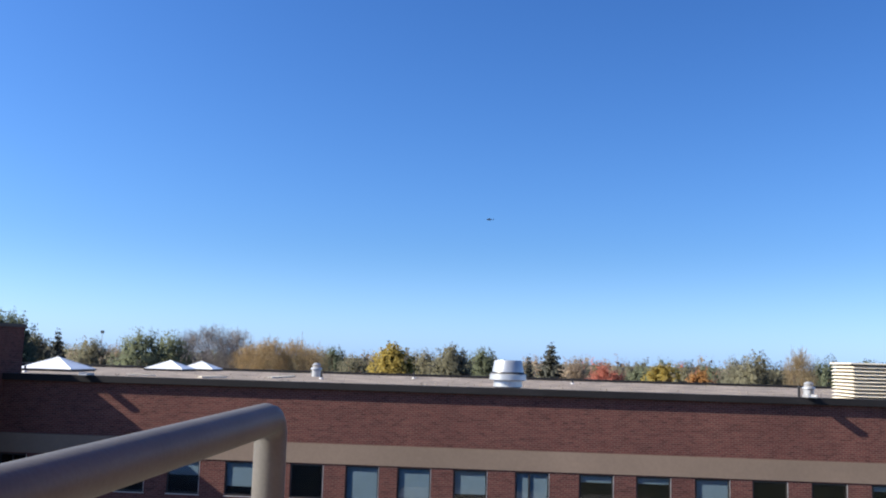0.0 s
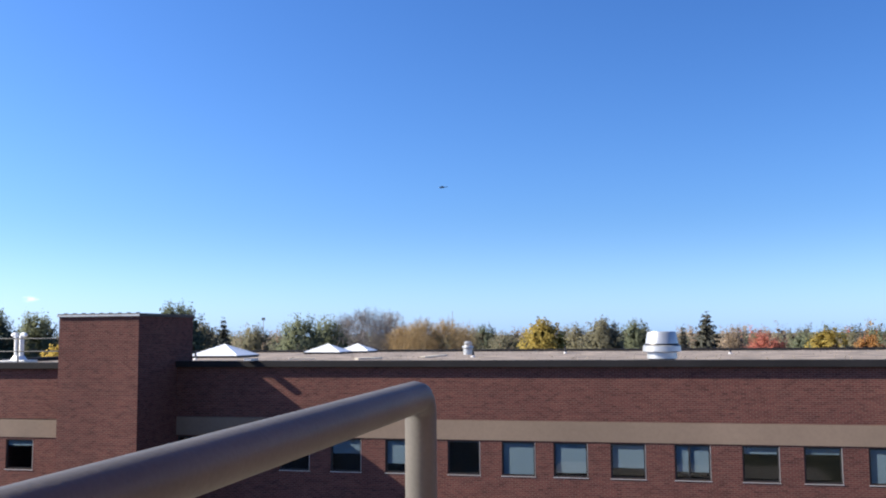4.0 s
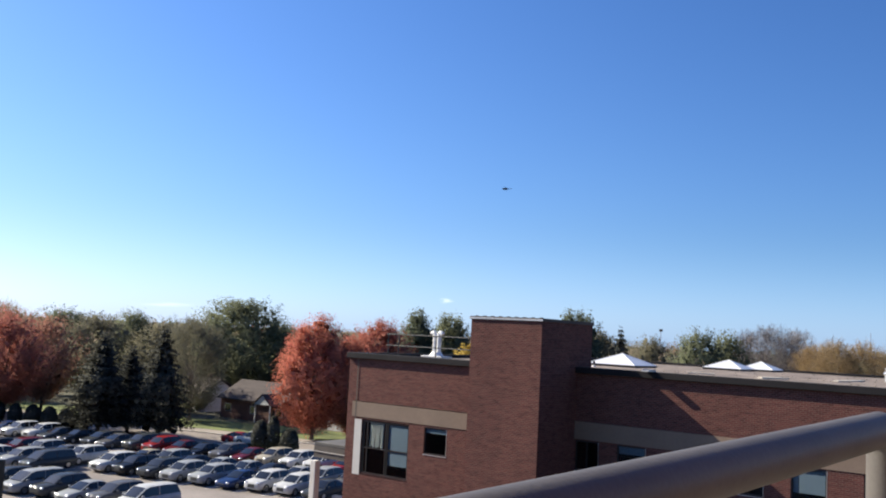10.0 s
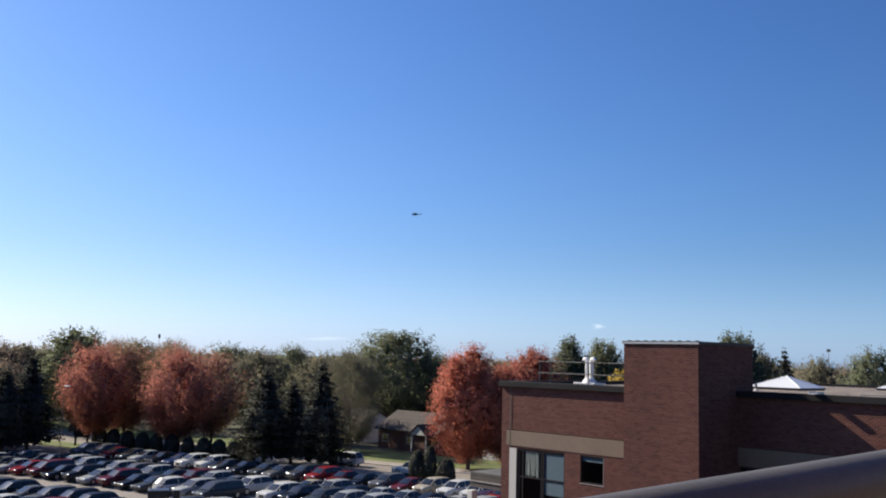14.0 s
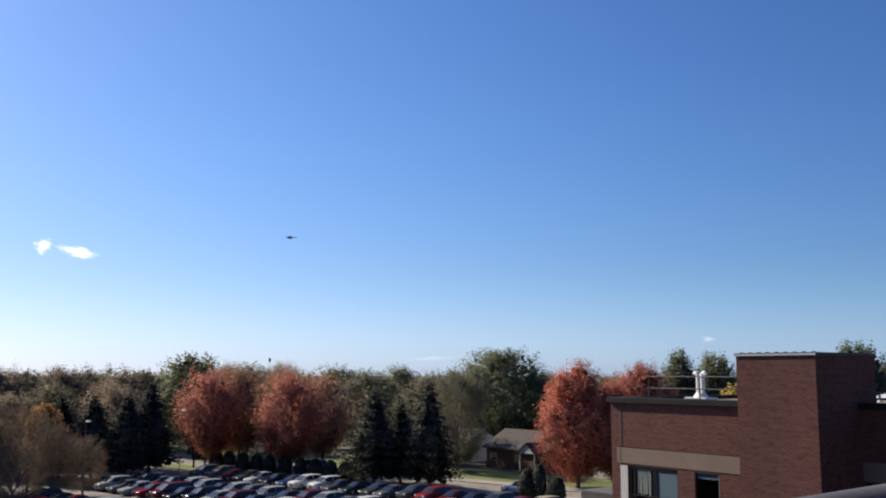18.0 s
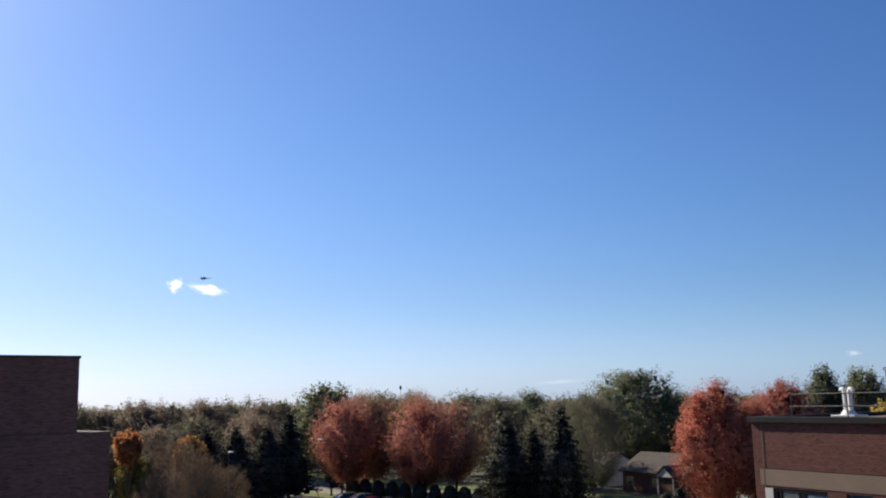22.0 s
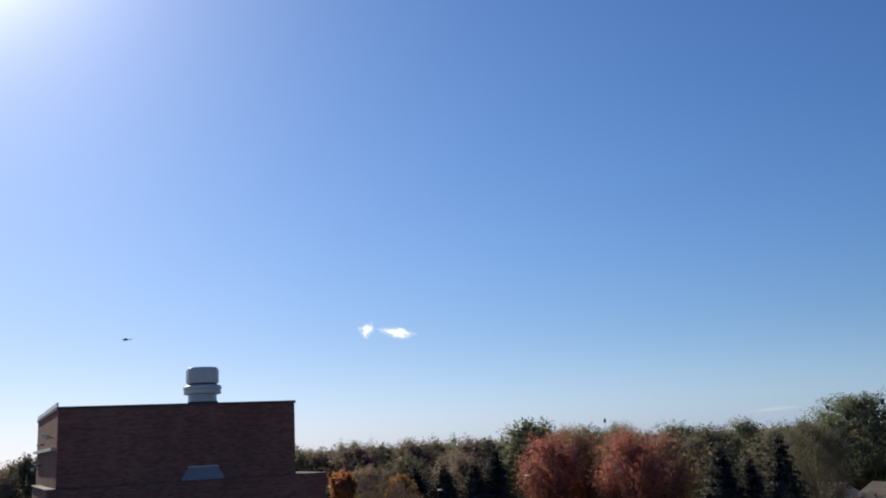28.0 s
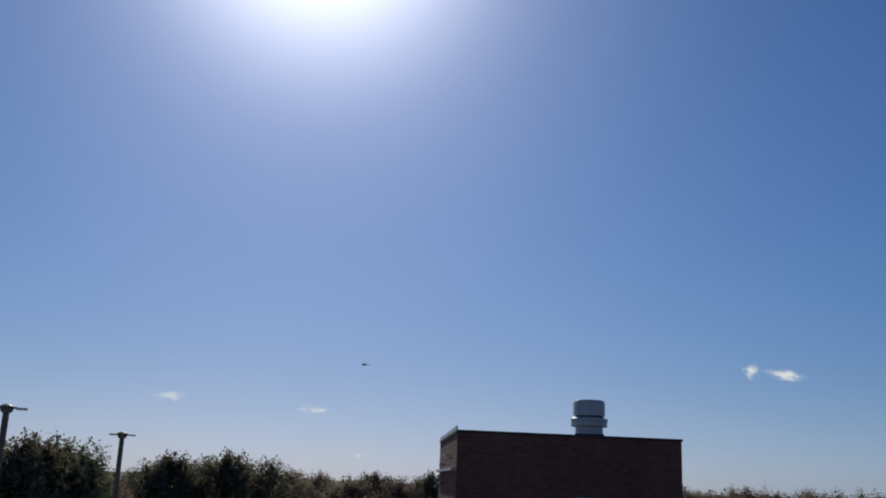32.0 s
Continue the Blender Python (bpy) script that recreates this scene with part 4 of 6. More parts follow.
# body: x, z low, z high, half width; cabin: x, z sill, z top, half width at the sill and at the top
SHAPES = {
    "sedan": dict(body=[(2.36, 0.36, 0.56, 0.58), (2.3, 0.27, 0.66, 0.73), (2.1, 0.22, 0.73, 0.84), (1.6, 0.2, 0.82, 0.89), (1.05, 0.2, 0.91, 0.905), (0.2, 0.2, 0.95, 0.91), (-0.9, 0.2, 0.98, 0.91), (-1.7, 0.21, 1.0, 0.9), (-2.1, 0.25, 0.98, 0.86), (-2.3, 0.33, 0.92, 0.76), (-2.36, 0.42, 0.8, 0.62)],
                  cabin=[(1.12, 0.9, 0.93, 0.80, 0.74), (0.28, 0.93, 1.38, 0.83, 0.64), (-0.1, 0.94, 1.44, 0.84, 0.63), (-0.6, 0.95, 1.45, 0.84, 0.62), (-1.05, 0.96, 1.38, 0.82, 0.61), (-1.85, 0.97, 1.02, 0.77, 0.7)], wheel=0.33, axle=1.38),
    "suv": dict(body=[(2.3, 0.4, 0.7, 0.62), (2.24, 0.3, 0.84, 0.78), (2.05, 0.26, 0.94, 0.88), (1.55, 0.25, 1.02, 0.92), (1.05, 0.25, 1.07, 0.93), (0.2, 0.25, 1.09, 0.935), (-1.0, 0.25, 1.11, 0.935), (-1.8, 0.26, 1.12, 0.92), (-2.15, 0.3, 1.1, 0.88), (-2.3, 0.38, 1.02, 0.78)],
                cabin=[(1.18, 1.04, 1.08, 0.82, 0.76), (0.5, 1.07, 1.56, 0.85, 0.69), (0.1, 1.08, 1.65, 0.86, 0.68), (-0.9, 1.09, 1.67, 0.86, 0.67), (-1.75, 1.1, 1.6, 0.84, 0.66), (-2.24, 1.09, 1.13, 0.78, 0.72)], wheel=0.37, axle=1.4),
    "van": dict(body=[(2.5, 0.38, 0.68, 0.64), (2.42, 0.28, 0.8, 0.8), (2.2, 0.24, 0.9, 0.91), (1.75, 0.22, 1.0, 0.96), (1.2, 0.22, 1.05, 0.97), (0.0, 0.22, 1.07, 0.975), (-1.4, 0.22, 1.08, 0.975), (-2.1, 0.25, 1.08, 0.96), (-2.4, 0.3, 1.05, 0.92), (-2.52, 0.4, 0.98, 0.84)],
                cabin=[(1.72, 1.0, 1.05, 0.86, 0.8), (0.85, 1.04, 1.64, 0.9, 0.74), (0.4, 1.05, 1.73, 0.9, 0.73), (-1.0, 1.06, 1.75, 0.9, 0.72), (-2.1, 1.06, 1.7, 0.88, 0.71), (-2.44, 1.05, 1.12, 0.84, 0.76)], wheel=0.34, axle=1.5),
}
SHAPES["pickup"] = dict(body=[(2.6, 0.45, 0.75, 0.68), (2.54, 0.34, 0.92, 0.84), (2.35, 0.3, 1.02, 0.94), (1.8, 0.28, 1.08, 0.97), (1.2, 0.28, 1.12, 0.98), (0.2, 0.28, 1.14, 0.985), (-1.0, 0.28, 1.16, 0.985), (-2.0, 0.3, 1.17, 0.975), (-2.6, 0.36, 1.15, 0.95), (-2.72, 0.45, 1.05, 0.9)],
                        cabin=[(1.25, 1.1, 1.14, 0.88, 0.82), (0.65, 1.12, 1.66, 0.9, 0.74), (0.35, 1.13, 1.76, 0.91, 0.73), (-0.3, 1.14, 1.77, 0.91, 0.73), (-0.62, 1.14, 1.7, 0.9, 0.73), (-0.85, 1.15, 1.2, 0.88, 0.8)], wheel=0.4, axle=1.62)
CAR_WORD = {"pickup": "pickup truck", "sedan": "saloon car", "suv": "sport-utility car", "van": "minivan"}


def make_car(kind, colour, colour_word, at, group=""):
    s = SHAPES[kind]
    car = thing("parked_car", f"{colour_word} {CAR_WORD[kind]} with dark glass and alloy wheels", "car", at, group)
    body = part("body", body_mesh(s["body"]), PAINT, car, smooth=80)
    cab = s["cabin"]
    part("windscreen", cabin_strip(cab, 0, 1, (2, 5)), CARGLASS, car, "dark tinted windscreen", smooth=True)
    part("rear_window", cabin_strip(cab, 4, 5, (2, 5)), CARGLASS, car, "dark tinted rear window", smooth=True)
    roof = part("roof", cabin_strip(cab, 1, 4, (1, 6)), PAINT, car, smooth=True)
    f, w, ax, r = s["body"][0][0], s["body"][4][3], s["axle"], s["wheel"]
    zf, zr = s["body"][2][2], s["body"][-2][2]
    xm = (cab[2][0] + cab[3][0]) / 2
    for sy, left, rail in ((-1, (0, 1), (1, 2)), (1, (6, 7), (5, 6))):
        part("side_window", cabin_strip(cab, 0, 5, left), CARGLASS, car, "dark tinted side glass")
        for a, b in ((0, 1), (4, 5)):
            part("pillar", cabin_strip(cab, a, b, rail), PAINT, car)["paint"] = 1
        part("pillar", tube(bmesh.new(), [(xm, sy * cab[2][3] * 1.0, cab[2][1]), (xm - 0.08, sy * cab[2][4] * 1.02, cab[2][2] - 0.07)], 0.04, 6), PAINT, car)["paint"] = 1
        part("sill", boxed(-ax + r + 0.06, ax - r - 0.06, sy * w - 0.04, sy * w + 0.02, s["body"][4][1] - 0.02, s["body"][4][1] + 0.14), TRIM, car, "black sill")
        part("headlight", boxed(f - 0.36, f - 0.02, sy * 0.6 - 0.15, sy * 0.6 + 0.15, zf - 0.2, zf - 0.05, bevel=0.05), LENS, car, "clear headlight", smooth=80)
        part("tail_light", boxed(-f + 0.0, -f + 0.18, sy * 0.66 - 0.13, sy * 0.66 + 0.13, zr - 0.3, zr - 0.1, bevel=0.03), REDLENS, car, "red tail light")
        part("mirror", boxed(cab[0][0] - 0.45, cab[0][0] - 0.25, sy * (w + 0.08) - 0.08, sy * (w + 0.08) + 0.08, cab[0][1] + 0.04, cab[0][1] + 0.19, bevel=0.04), PAINT, car)["paint"] = 1
    part("grille", boxed(f - 0.06, f + 0.015, -0.36, 0.36, 0.44, zf - 0.2, bevel=0.02), TRIM, car, "black grille")
    body["paint"] = roof["paint"] = 1
    tyre = None
    for x in (ax, -ax):
        for sy in (1, -1):
            m = pose(x, sy * (w - 0.1), r, 90 * sy)
            if tyre is None:
                bm = lathe(bmesh.new(), [(r * 0.62, -0.11), (r * 0.95, -0.11), (r, -0.07), (r, 0.07), (r * 0.95, 0.11), (r * 0.62, 0.11)], 16)
                tyre = part("wheel", bm, RUBBER, car, "black tyre", m, smooth=True)
                rim = lathe(bmesh.new(), [(r * 0.6, -0.112), (r * 0.5, -0.118), (0.05, -0.122)], 10)
                part("rim", rim, RIMM, tyre, "alloy rim")
            else:
                again(tyre, car, m)
    recolour(car, colour)
    return car


def recolour(car, colour):
    for o in car.children_recursive:
        if o.get("paint"):
            o.color = (*colour, 1)


COLOURS = [((0.015, 0.016, 0.018), "black"), ((0.05, 0.055, 0.06), "dark grey"), ((0.31, 0.32, 0.325), "silver"), ((0.52, 0.52, 0.51), "white"), ((0.22, 0.02, 0.02), "red"),
           ((0.02, 0.04, 0.11), "dark blue"), ((0.10, 0.10, 0.105), "graphite"), ((0.35, 0.31, 0.24), "beige"), ((0.10, 0.015, 0.02), "maroon")]
WEIGHTS = [24, 20, 24, 10, 5, 5, 18, 3, 4]
PROTO = {}


def place_car(kind, ci, at, group):
    colour, word = COLOURS[ci]
    if kind not in PROTO:
        PROTO[kind] = make_car(kind, colour, word, at, group)
        return PROTO[kind]
    c = copy_thing(PROTO[kind], at)
    recolour(c, colour)
    return tagged(c, f"{word} {CAR_WORD[kind]} with dark glass and alloy wheels", "car", group)


# stalls whose cars stand out: row, stall, shape, colour
KNOWN = {(0, 14): ("suv", 4), (0, 15): ("sedan", 8), (0, 16): ("sedan", 0), (0, 17): ("suv", 6), (0, 18): ("sedan", 8), (0, 19): ("suv", 7), (0, 20): ("suv", 3), (0, 21): ("suv", 3), (0, 22): ("sedan", 4),
         (6, 2): ("suv", 1), (6, 3): ("suv", 2), (6, 4): ("suv", 2), (6, 5): ("sedan", 5), (6, 6): ("suv", 3), (6, 7): ("suv", 3), (5, 3): ("sedan", 2), (5, 5): ("sedan", 0),
         (0, 7): ("suv", 3), (0, 8): ("suv", 3), (0, 4): ("sedan", 2), (0, 5): ("sedan", 0), (0, 3): ("sedan", 1), (2, 9): ("suv", 8), (1, 9): ("suv", 2), (2, 10): ("sedan", 0), (2, 11): ("sedan", 1)}
rng = random.Random(11)
for row_i, (v, u0, u1) in enumerate(STALL_ROWS):
    for k in range(int((u1 - u0) / STALL) + 1):
        p = lot_at(u0 + STALL * k, v)
        az, r = math.degrees(math.atan2(-p.x, p.y)), math.hypot(p.x, p.y)
        if r < 74 or not 42 < az < 79 or p.x > -46 or (az > 74 and r > 112) or (rng.random() < 0.025 and (row_i, k) not in KNOWN):
            continue
        kind = rng.choices(("sedan", "suv", "van"), (5, 5, 1))[0]
        ci = rng.choices(range(9), WEIGHTS)[0]
        kind, ci = KNOWN.get((row_i, k), (kind, ci))
        flip = 180 if rng.random() < 0.06 else 0
        place_car(kind, ci, pose(p.x, p.y, 0.022, 0, 0, LOT_TURN - 90 + STALL_LEAN + flip + rng.uniform(-2, 2)) @ pose(rng.uniform(-0.3, 0.3), rng.uniform(-0.15, 0.15), 0), "cars in the car park")

place_car("pickup", 3, pose(*polar(47.95, lot_range(47.95, -1.2), 0.025), 0, 0, LOT_TURN + 180), "cars in the car park")
# cars on the deck, noses to the edge wall
NOSE = DECK_TURN + 90
for s, w, kind, ci in ((1.2, 3.1, "sedan", 5), (3.9, 3.2, "sedan", 6), (6.7, 3.15, "sedan", 1), (9.4, 3.2, "suv", 0), (12.2, 3.2, "sedan", 6), (14.9, 3.2, "sedan", 2), (17.7, 3.15, "sedan", 2), (20.0, 3.2, "sedan", 0), (22.6, 3.2, "suv", 0), (25.4, 3.25, "suv", 0), (28.2, 3.2, "suv", 6), (30.9, 3.2, "sedan", 1)):
    p = deck_at(s, w, Z_DECK + 0.01)
    place_car(kind, ci, pose(p.x, p.y, p.z, 0, 0, NOSE) @ Matrix.Diagonal((1.06, 1.04, 1.1, 1) if kind == "suv" else (1, 1, 1, 1)), "cars on the parking deck")


# ---- trees ----
def leaf_mesh(name, centres, size, material, long=1.0, nprng=None):
    """Small leaf clumps: one thin quad each, turned every way."""
    n = len(centres)
    out = centres - np.array([0, 0, 0.45 * centres[:, 2].max()])
    out /= np.linalg.norm(out, axis=1)[:, None] + 1e-9
    nrm = nprng.normal(size=(n, 3)) * 0.9 + out
    nrm /= np.linalg.norm(nrm, axis=1)[:, None] + 1e-9
    ref = nprng.normal(size=(n, 3))
    u = np.cross(nrm, ref)
    u /= np.linalg.norm(u, axis=1)[:, None] + 1e-9
    v = np.cross(nrm, u)
    s = (size * nprng.uniform(0.6, 1.3, n))[:, None] / 2
    quad = np.stack([centres - u * s - v * s * long * 0.6, centres + u * s * 0.7 - v * s * long, centres + u * s + v * s * long * 0.6, centres - u * s * 0.7 + v * s * long], 1).reshape(-1, 3)
    soft = out + nprng.normal(size=(n, 3)) * 0.16
    soft /= np.linalg.norm(soft, axis=1)[:, None] + 1e-9
    return quads_mesh(name, quad, [material], normals=soft)


def crown_points(kind, n, g):
    """Leaf places of a tree of height 1 and width 1."""
    if kind == "spruce":
        z = 1 - np.sqrt(g.uniform(0, 1, n)) * 0.86
        lay = np.round(z * 24) / 24 + g.normal(0, 0.008, n)
        rad = 0.57 * (1.02 - z) ** 0.72 * (0.82 + 0.25 * np.sin(7 * z * 9 + 3))
        a = g.uniform(0, 2 * np.pi, n)
        lobes = 0.86 + 0.2 * np.sin(a * 7 + 25 * np.round(z * 24)) + 0.1 * np.sin(3 * a + 11 * z)
        r = rad * lobes * g.uniform(0.15, 1, n) ** 0.55
        return np.stack([r * np.cos(a), r * np.sin(a), lay - 0.07 * r / 0.5 + 0.03], 1)
    if kind == "egg":
        # a clipped evergreen: dense leaves on a rounded cone
        z = g.uniform(0, 1, n)
        rad = 0.5 * np.sqrt(np.maximum(1 - (np.abs(z - 0.36) / np.where(z > 0.36, 0.645, 0.55)) ** 2.1, 0.0)) * (0.88 + 0.14 * g.uniform(0, 1, n) ** 0.5)
        a = g.uniform(0, 2 * np.pi, n)
        rad = rad * (1 + 0.05 * np.sin(3 * a + 5 * z) + 0.04 * np.sin(7 * a - 9 * z))
        return np.stack([rad * np.cos(a), rad * np.sin(a), z], 1)
    base, lift, slim = {"round": (0.15, 0.40, 1.05), "oval": (0.07, 0.62, 1.06), "vase": (0.2, 0.65, 1.05), "bush": (0.02, 0.3, 1.0), "high": (0.7, 0.3, 1.0), "spread": (0.17, 0.95, 1.0)}[kind]
    # boughs run from the stem to tips on an uneven egg; leaves hang along their outer parts
    k = max(45, min(420, n // 22))
    d = g.normal(size=(k, 3))
    d[:, 2] += 0.15
    box = 3.4 if kind == "spread" else 2.7
    d /= (np.abs(d) ** box).sum(axis=1)[:, None] ** (1 / box) if kind in ("round", "spread") else np.linalg.norm(d, axis=1)[:, None]
    if kind == "spread":
        # boughs that rise, the highest of them thin
        d[:, 2] = np.where(d[:, 2] > 0, d[:, 2] * g.uniform(0.8, 1.12, k), d[:, 2])
    rad = g.uniform(0.7 if kind == "spread" else 0.84, 1.0, k) + 0.08 * np.sin(5 * np.arctan2(d[:, 1], d[:, 0]) + 3 * d[:, 2] + g.uniform(0, 6))
    tip = d * np.minimum(rad, 1.06)[:, None]
    if kind in ("oval", "vase"):
        tip[:, :2] *= (1.0 - 0.2 * (tip[:, 2:] * (1 if kind == "oval" else -1) + 1) / 2)
    if kind == "spread":
        tip[:, :2] *= 1.0 - 0.05 * tip[:, 2:] - 0.22 * np.maximum(-tip[:, 2:], 0)
    h = 1 - base
    tip = np.stack([tip[:, 0] * 0.5 * slim, tip[:, 1] * 0.5 * slim, base + h * (tip[:, 2] * 0.5 + 0.5)], 1)
    root = np.stack([tip[:, 0] * 0.1, tip[:, 1] * 0.1, np.maximum(tip[:, 2] - lift * np.hypot(tip[:, 0], tip[:, 1]) * 1.4 - 0.06, base * (1.0 if kind == "high" else 0.8))], 1)
    ci = g.integers(0, k, n)
    t = g.uniform(0.06, 1, n)[:, None] ** (0.62 if kind == "spread" else 0.42)
    p = root[ci] * (1 - t) + tip[ci] * t
    p += np.clip(g.normal(size=(n, 3)), -1.7, 1.7) * np.array([0.036, 0.036, 0.03]) * (1.15 - 0.45 * t)
    return p


def trunk_mesh(h, w, base, g, limbs, radius):
    bm = bmesh.new()
    top = h * (0.55 if limbs else 0.97)
    tube(bm, [(0, 0, -0.2), (0.02 * w, 0.0, top * 0.3), (-0.02 * w, 0.02 * w, top * 0.7), (0, 0, top)], radius, 10, 0.25)
    for _ in range(limbs):
        a, z0 = g.uniform(0, 2 * np.pi), h * g.uniform(base * 0.7, 0.5)
        out, rise = w * g.uniform(0.22, 0.4), h * g.uniform(0.18, 0.42)
        tube(bm, [(0, 0, z0), (out * 0.45 * math.cos(a), out * 0.45 * math.sin(a), z0 + rise * 0.55), (out * math.cos(a), out * math.sin(a), min(z0 + rise, h * 0.95))], radius * 0.42, 6, 0.15)
    return bm


TREE_PROTO = {}
CORE = {"shrub": 2.0, "spruce": 3.0, "rust_maple": 3.6, "red_maple": 4.5, "orange": 2.5}


def tree(look_name, word, kind, material, h, w, at, n=5200, size=0.42, limbs=11, bark=BARK, category="tree", group="trees"):
    """A trunk with limbs and a crown of leaf clumps; alike trees share meshes, scaled."""
    key = (look_name, round(at.x * 7) % 2 if look_name not in ("big_green",) else 0)
    if key not in TREE_PROTO:
        g = np.random.default_rng(len(TREE_PROTO) * 17 + 5)
        t = thing(f"{look_name}_tree", word, category, pose(*at, 0, 0, 0), group)
        base = 0.05 if kind in ("spruce", "bush") else 0.25
        part("trunk", trunk_mesh(h, w, base, g, 0 if kind in ("spruce", "bush") else limbs, 0.018 * h), bark, t)
        p = crown_points(kind, n, g) * np.array([w, w, h])
        # the thick inner foliage: broad sprays that close the crown
        mid = np.array([0, 0, 0.5 * (p[:, 2].max() + p[:, 2].min())])
        core = mid + (p[::14] - mid) * np.array([0.8, 0.8, 0.86])
        if kind == "spruce":
            core = p[::14] * np.array([0.66, 0.66, 0.94])
        crown = new("crown", leaf_mesh("crown", np.concatenate([p, core]), np.concatenate([np.full(len(p), size), np.full(len(core), size * CORE.get(look_name, 3.6))]), material, 1.0, g))
        crown.parent = t
        TREE_PROTO[key] = (t, h, w)
        return t
    t, h0, w0 = TREE_PROTO[key]
    turn = (at.x * 37 + at.y * 91) % 360
    c = copy_thing(t, pose(*at, 0, 0, turn) @ Matrix.Diagonal((w / w0, w / w0, h / h0, 1)))
    return tagged(c, word, category, group)


def bare_tree(look_name, word, material, h, w, at, n=14000, group="trees"):
    """A leafless tree: forked limbs and a haze of fine twigs."""
    key = (look_name, 0)
    if key not in TREE_PROTO:
        g = np.random.default_rng(77 + len(TREE_PROTO))
        t = thing(f"{look_name}_tree", word, "tree", pose(*at), group)
        part("trunk", trunk_mesh(h, w, 0.2, g, 16, 0.018 * h), GREYBARK, t)
        p = crown_points("round", n, g) * np.array([w, w, h])
        d = p - np.array([0, 0, 0.25 * h])
        d /= np.linalg.norm(d, axis=1)[:, None]
        d = d + g.normal(size=d.shape) * 0.8
        d /= np.linalg.norm(d, axis=1)[:, None]
        side = np.cross(d, g.normal(size=d.shape))
        side /= np.linalg.norm(side, axis=1)[:, None]
        ln, th = g.uniform(0.3, 0.95, n)[:, None], 0.024
        q = np.stack([p - side * th, p + side * th, p + d * ln + side * th * 0.3, p + d * ln - side * th * 0.3], 1).reshape(-1, 3)
        crown = new("crown", quads_mesh("crown", q, [material]))
        crown.parent = t
        TREE_PROTO[key] = (t, h, w)
        return t
    t, h0, w0 = TREE_PROTO[key]
    c = copy_thing(t, pose(*at, 0, 0, (at.x * 37) % 360) @ Matrix.Diagonal((w / w0, w / w0, h / h0, 1)))
    return tagged(c, word, "tree", group)


def top_at(az, r, el):
    return Vector(polar(az, r)), HC + r * math.tan(radians(el))


KINDS = {
    "red_maple": ("bright red-orange maple in full autumn leaf", "oval", RED_LEAF, dict(n=36000, size=0.125, limbs=18)),
    "rust_maple": ("rust-red maple with thinning autumn leaves", "spread", RUST_LEAF, dict(n=36000, size=0.12, limbs=24)),
    # added darker tree that stands in for a rust maple's shaded half
    "russet": ("added russet-brown maple for the shaded side of a rust maple", "spread", SHADED_RUST_LEAF, dict(n=20000, size=0.14, limbs=20)),
    "orange": ("small orange tree in autumn leaf", "high", ORANGE_LEAF, dict(n=4500, size=0.22)),
    "amber": ("low amber tree in autumn leaf", "round", AMBER_LEAF, dict(n=9000, size=0.2)),
    "yellow": ("yellow autumn tree with thinning leaves", "round", YELLOW_LEAF, dict(n=9000, size=0.27)),
    "green": ("green deciduous tree still in leaf", "round", GREEN_LEAF, dict(n=11000, size=0.19)),
    "big_green": ("tall full green tree beside the houses", "round", GREEN_LEAF, dict(n=32000, size=0.2, limbs=18)),
    "olive": ("olive-brown tree in late autumn leaf", "round", OLIVE_LEAF, dict(n=12000, size=0.16)),
    "brown": ("brown autumn tree with dry leaves", "round", BROWN_LEAF, dict(n=12000, size=0.16)),
    "spruce": ("dark blue-green spruce with layered branches", "spruce", SPRUCE_LEAF, dict(n=12000, size=0.22)),
    "pine": ("green pine with an uneven crown", "vase", GREEN_LEAF, dict(n=15000, size=0.2)),
    "shrub": ("dark clipped evergreen shrub by the car park", "egg", SPRUCE_LEAF, dict(n=3500, size=0.12)),
}


FULLER = {"red_maple": 1.2, "rust_maple": 0.97, "big_green": 1.25, "pine": 1.2, "spruce": 1.28, "shrub": 1.0, "orange": 1.0}


def plant(kind, az, r, el, w, h=None):
    at, top = top_at(az, r, el)
    word, shape, material, extra = KINDS[kind]
    cat, grp = ("shrub", "evergreen shrubs") if kind == "shrub" else ("tree", f"{kind.replace('_', ' ')} trees")
    return tree(kind, word, shape, material, h or top, w * FULLER.get(kind, 1.15), at, category=cat, group=grp, **extra)


